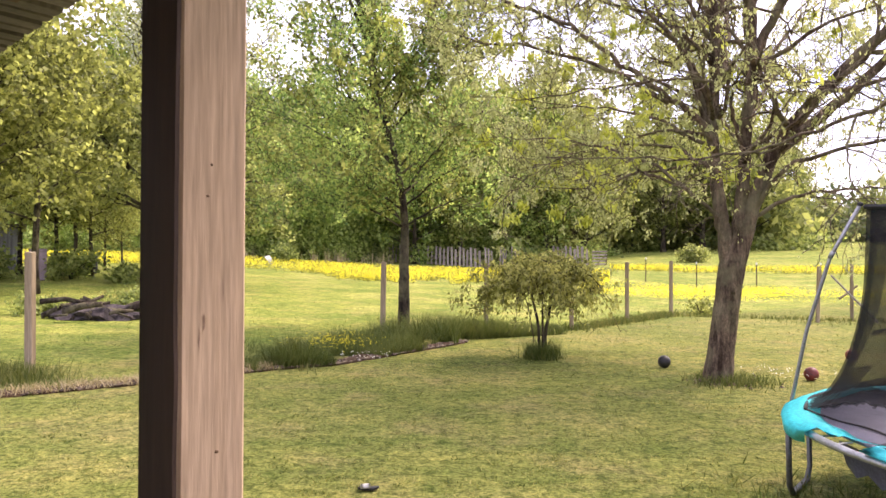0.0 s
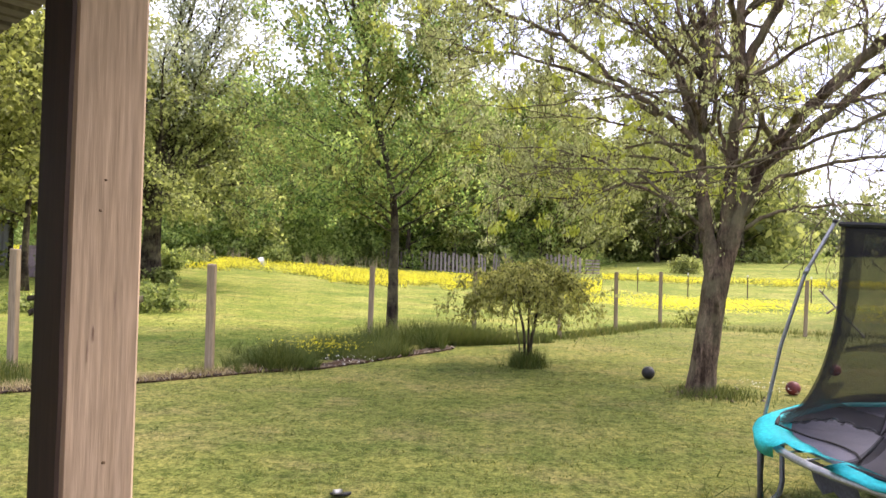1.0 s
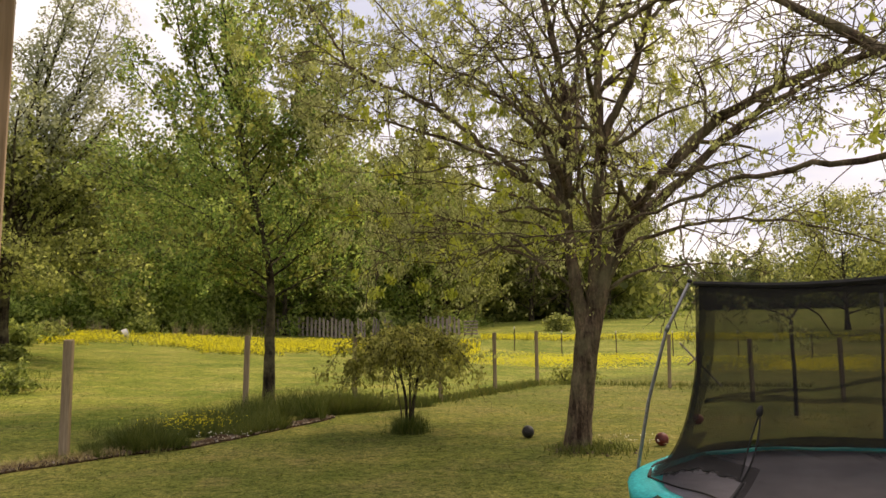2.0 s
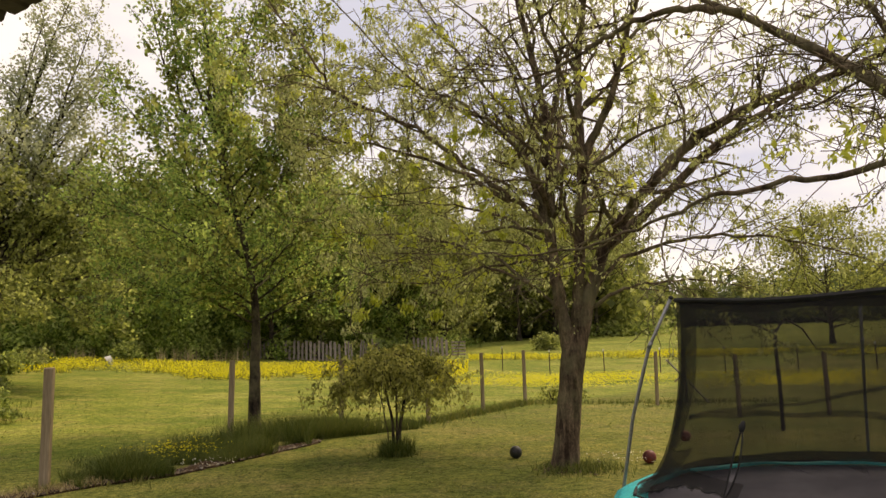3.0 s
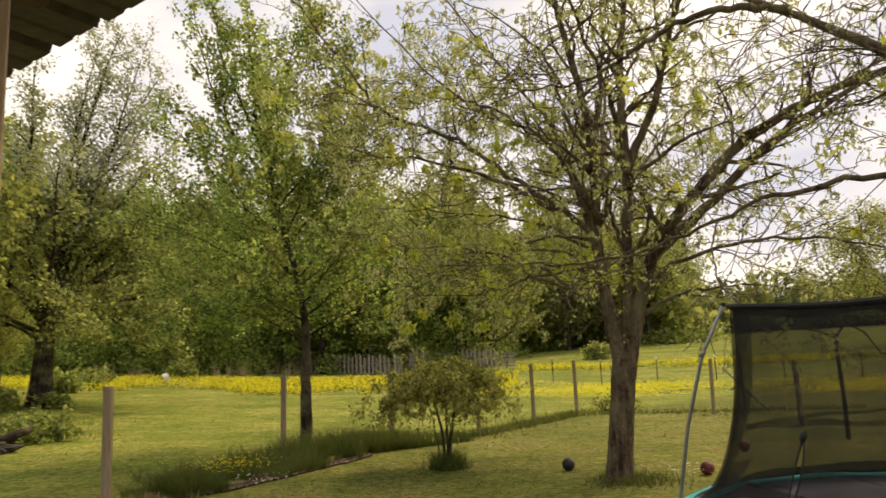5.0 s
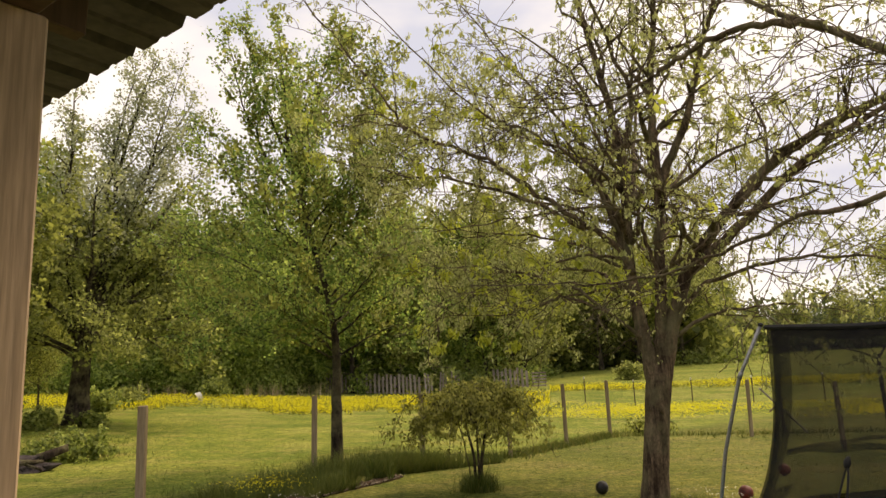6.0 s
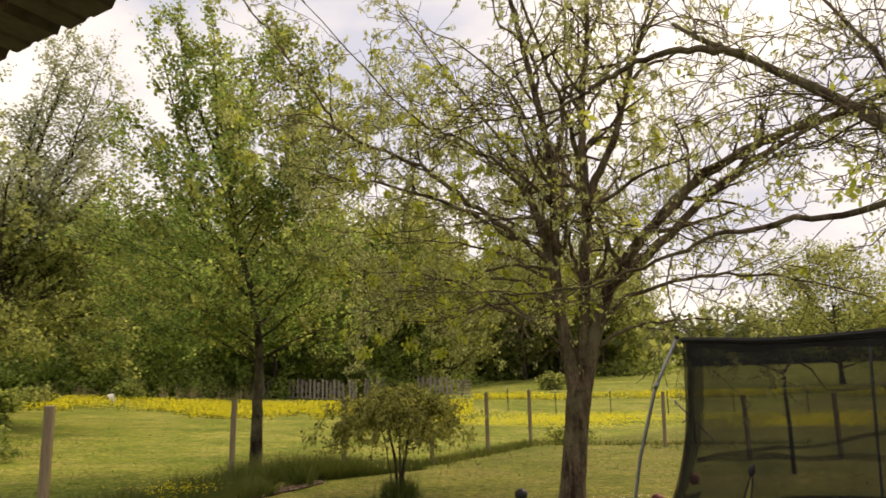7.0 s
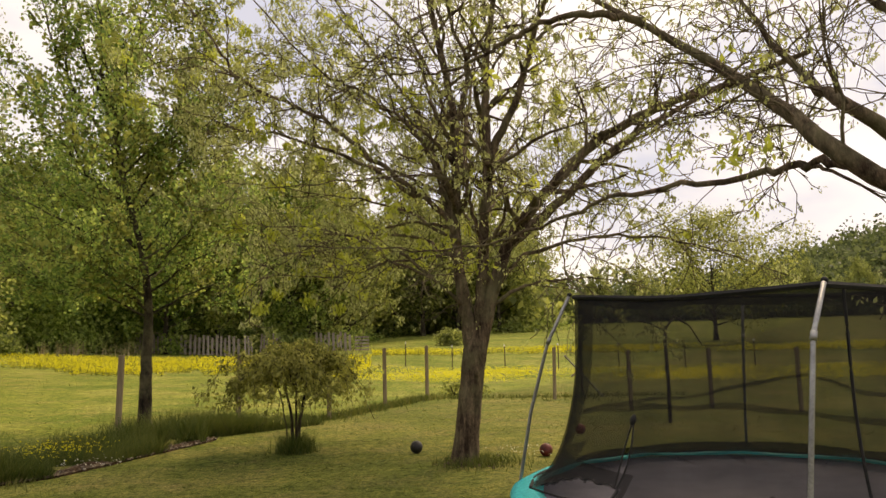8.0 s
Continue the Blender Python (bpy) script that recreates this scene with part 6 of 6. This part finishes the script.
def build_shoe():
    """A sandal dropped on the lawn: dark sole, white upper strap."""
    ob = empty("sandal", -0.88, 5.5, 0.012, 14)
    ob.scale = (0.66, 0.66, 0.55)
    tagged(ob, "black and white slip-on sandal lying on the lawn", "shoe")
    bm = bmesh.new()
    for z, s in ((0.0, 0.95), (0.015, 1.0), (0.03, 0.97)):
        for i in range(20):
            a = 2 * math.pi * i / 20
            w = 0.045 + 0.008 * math.cos(a)
            bm.verts.new((0.125 * s * math.cos(a), w * s * math.sin(a), z + 0.012 * abs(math.cos(a)) ** 3))
    bm.verts.ensure_lookup_table()
    for k in range(2):
        for i in range(20):
            j = (i + 1) % 20
            bm.faces.new([bm.verts[q] for q in (k * 20 + i, k * 20 + j, (k + 1) * 20 + j, (k + 1) * 20 + i)])
    bm.faces.new([bm.verts[40 + i] for i in range(20)])
    bm.faces.new([bm.verts[i] for i in range(20)][::-1])
    part("sole", bm, BALL_BLACK, ob, smooth=False)
    bm = bmesh.new()
    rows = []
    for x in (-0.09, -0.055, -0.02, 0.02):
        rows.append([bm.verts.new((x, 0.047 * math.cos(a), 0.03 + 0.05 * math.sin(a))) for a in np.linspace(0, math.pi, 9)])
    for a, b in zip(rows, rows[1:]):
        for i in range(8):
            bm.faces.new((a[i], a[i + 1], b[i + 1], b[i]))
    bmesh.ops.solidify(bm, geom=bm.faces[:], thickness=0.006)
    part("upper", bm, WHITE_PAINT, ob, "white upper strap", True)


build_shoe()


def build_brush_pile():
    r = random.Random(31)
    x0, y0 = -10.18, 17.56
    ob = empty("brush_pile", x0, y0, land(x0, y0))
    ob.scale = (0.8, 0.8, 1.15)
    tagged(ob, "heap of dark cut branches and rotten logs in the meadow", "brush pile")
    bm = bmesh.new()
    bmesh.ops.create_icosphere(bm, subdivisions=3, radius=1)
    for v in bm.verts:
        lump = 1 + 0.45 * noise.noise(v.co * 2.3) + 0.2 * noise.noise(v.co * 7)
        v.co = Vector((v.co.x * 1.5 * lump, v.co.y * 0.7 * lump, max(v.co.z, -0.15) * 0.3 * lump))
    part("debris", bm, CHARRED, ob, "charred dark debris")
    for i in range(26):
        a, el = r.uniform(0, math.pi), r.uniform(-0.1, 0.35)
        ln = r.uniform(0.6, 1.9)
        c = Vector((r.gauss(0, 0.75), r.gauss(0, 0.35), 0.1 + abs(r.gauss(0, 0.1))))
        d = Vector((math.cos(a) * math.cos(el), math.sin(a) * math.cos(el) * 0.6, math.sin(el))) * ln / 2
        w = r.uniform(0.02, 0.075) if i > 5 else r.uniform(0.08, 0.13)
        mid = c + Vector((r.uniform(-0.06, 0.06), r.uniform(-0.06, 0.06), r.uniform(0, 0.08)))
        part("log" if i <= 5 else "branch", tube_bm([c - d, mid, c + d], [w, w * 0.9, w * 0.65], 7), BARK_DARK, ob, smooth=True)
    g = Grower(91)
    for cx, cy, s, n in ((-9.5, 19.1, 0.3, 1300), (-9.95, 18.75, 0.26, 1000), (-9.2, 19.7, 0.36, 1500), (-11.7, 17.9, 0.26, 800)):
        g.leaf.clear()
        pts = g.rng.normal(0, s, (80, 3)) * np.array([1.2, 1, 0.6]) + np.array([0, 0, s * 0.7])
        g.leaves(pts, n, 0.11, 0.06)
        b = empty("bush", cx, cy, land(cx, cy))
        tagged(b, "low leafy green bush by the brush pile", "bush", "bushes by the brush pile")
        stems = Grower(92)
        for k in range(6):
            stems.tube(bezier((0, 0, -0.03), stems.rng.normal(0, 0.1, 3) + np.array([0, 0, 0.3]), pts[k * 3], 5, stems.rng, 0.01), np.linspace(0.015, 0.006, 5), 5)
        child("stems", stems.wood_meshes("stems", BARK_DARK)[0], b)
        child("foliage", g.leaf_mesh("foliage", LEAF_DARK), b)


build_brush_pile()


def field_bush(az, d, s, mat, label, seed, n=1600, leaf=0.2):
    g = Grower(seed)
    x, y = d * math.sin(radians(az)), d * math.cos(radians(az))
    pts = g.rng.normal(0, s * 0.42, (140, 3)) * np.array([1.25, 1.25, 0.75]) + np.array([0, 0, s * 0.62])
    pts[:, 2] = np.maximum(pts[:, 2], 0.1)
    for k in range(7):
        g.tube(bezier((0, 0, -0.05), g.rng.normal(0, 0.15 * s, 3) + np.array([0, 0, s * 0.3]), pts[k * 4], 6, g.rng, 0.02), np.linspace(0.04, 0.012, 6), 5)
    g.leaves(pts, n, leaf, 0.12)
    ob = empty("bush", x, y, land(x, y))
    tagged(ob, label, "bush")
    child("stems", g.wood_meshes("stems", BARK_DARK)[0], ob)
    child("foliage", g.leaf_mesh("foliage", mat), ob)


field_bush(-24.6, 31.4, 0.34, LEAF_DARK, "dark weeds at the foot of the meadow tree", 101, 700, 0.14)
field_bush(-27.9, 31.0, 0.5, LEAF_DARK, "dark bush at the foot of the meadow tree", 110, 1000, 0.16)
field_bush(-24.2, 40.0, 0.7, LEAF_DARK, "dark green bush among the buttercups", 102)
field_bush(-22.4, 44.0, 0.65, LEAF_OLIVE, "green bush among the buttercups", 103)
field_bush(-16.6, 53.0, 0.9, LEAF_DARK, "dark low bush at the edge of the reeds", 104)
field_bush(15.2, 62.0, 1.0, LEAF_OLIVE, "olive-green rounded bush out in the field", 105, 2200)
field_bush(-31.5, 33.0, 0.9, LEAF_DARK, "dark weeds under the grove", 106, 1200)
field_bush(-36.5, 33.0, 0.9, LEAF_DARK, "dark weeds under the grove", 107, 1200)
field_bush(15.8, 24.5, 0.34, LEAF_GOLD, "low weeds by the far fence", 108, 420, 0.1)
field_bush(17.4, 24.0, 0.3, LEAF_GOLD, "low weeds by the far fence", 109, 360, 0.1)


def build_far_things():
    # shed under the grove
    az, d = -36.3, 37.0
    x, y = d * math.sin(radians(az)), d * math.cos(radians(az))
    ob = empty("shed", x, y, land(x, y), 36)
    tagged(ob, "small weathered grey board shed under the trees", "shed")
    for k in range(12):
        bm = bmesh.new()
        box(bm, -1.1 + k * 0.2, 0, 0.95, 0.19, 0.03, 1.95, 0.004)
        part("board", bm, SHED_GREY, ob)
    bm = bmesh.new()
    box(bm, 0, 0.85, 0.9, 2.36, 1.6, 1.8)
    part("body", bm, SHED_GREY, ob)
    bm = bmesh.new()
    box(bm, 0, 0.75, 1.98, 2.7, 2.1, 0.06, 0.01, Matrix.Rotation(radians(-6), 4, "X"))
    part("roof", bm, ROOF_METAL, ob)
    # mauve panel against a trunk
    az, d = -33.5, 32.5
    x, y = d * math.sin(radians(az)), d * math.cos(radians(az))
    ob = empty("leaning_panel", x, y, land(x, y), 30)
    tagged(ob, "faded mauve door panel standing under the trees", "panel")
    bm = bmesh.new()
    box(bm, 0, 0, 0.62, 0.62, 0.06, 1.25, 0.01)
    part("board", bm, MAUVE, ob)
    for k in (-0.17, 0.17):
        bm = bmesh.new()
        box(bm, k, -0.035, 0.75, 0.2, 0.02, 0.7, 0.006)
        part("inset", bm, MAUVE, ob)
    # dark trough
    az, d = -30.8, 36.0
    x, y = d * math.sin(radians(az)), d * math.cos(radians(az))
    ob = empty("trough", x, y, land(x, y), 28)
    tagged(ob, "dark plastic trough standing under the grove", "trough")
    bm = bmesh.new()
    box(bm, 0, 0, 0.42, 1.3, 0.7, 0.8, 0.05)
    top = max(bm.faces, key=lambda f: f.calc_center_median().z)
    bmesh.ops.inset_individual(bm, faces=[top], thickness=0.06)
    bmesh.ops.translate(bm, verts=top.verts, vec=(0, 0, -0.5))
    part("body", bm, DARK_PLASTIC, ob)
    # white tub in the buttercups
    az, d = -17.7, 48.5
    x, y = d * math.sin(radians(az)), d * math.cos(radians(az))
    ob = empty("upturned_tub", x, y, land(x, y), 20)
    tagged(ob, "white plastic tub lying among the buttercups", "tub")
    bm = bmesh.new()
    bmesh.ops.create_cone(bm, cap_ends=True, segments=20, radius1=0.34, radius2=0.27, depth=0.32, matrix=Matrix.Translation((0, 0, 0.27)) @ Matrix.Rotation(radians(60), 4, "Y"))
    bmesh.ops.bevel(bm, geom=[e for e in bm.edges if e.calc_length() > 0.3], offset=0.02, segments=1, affect="EDGES")
    part("body", bm, WHITE_PAINT, ob)


build_far_things()
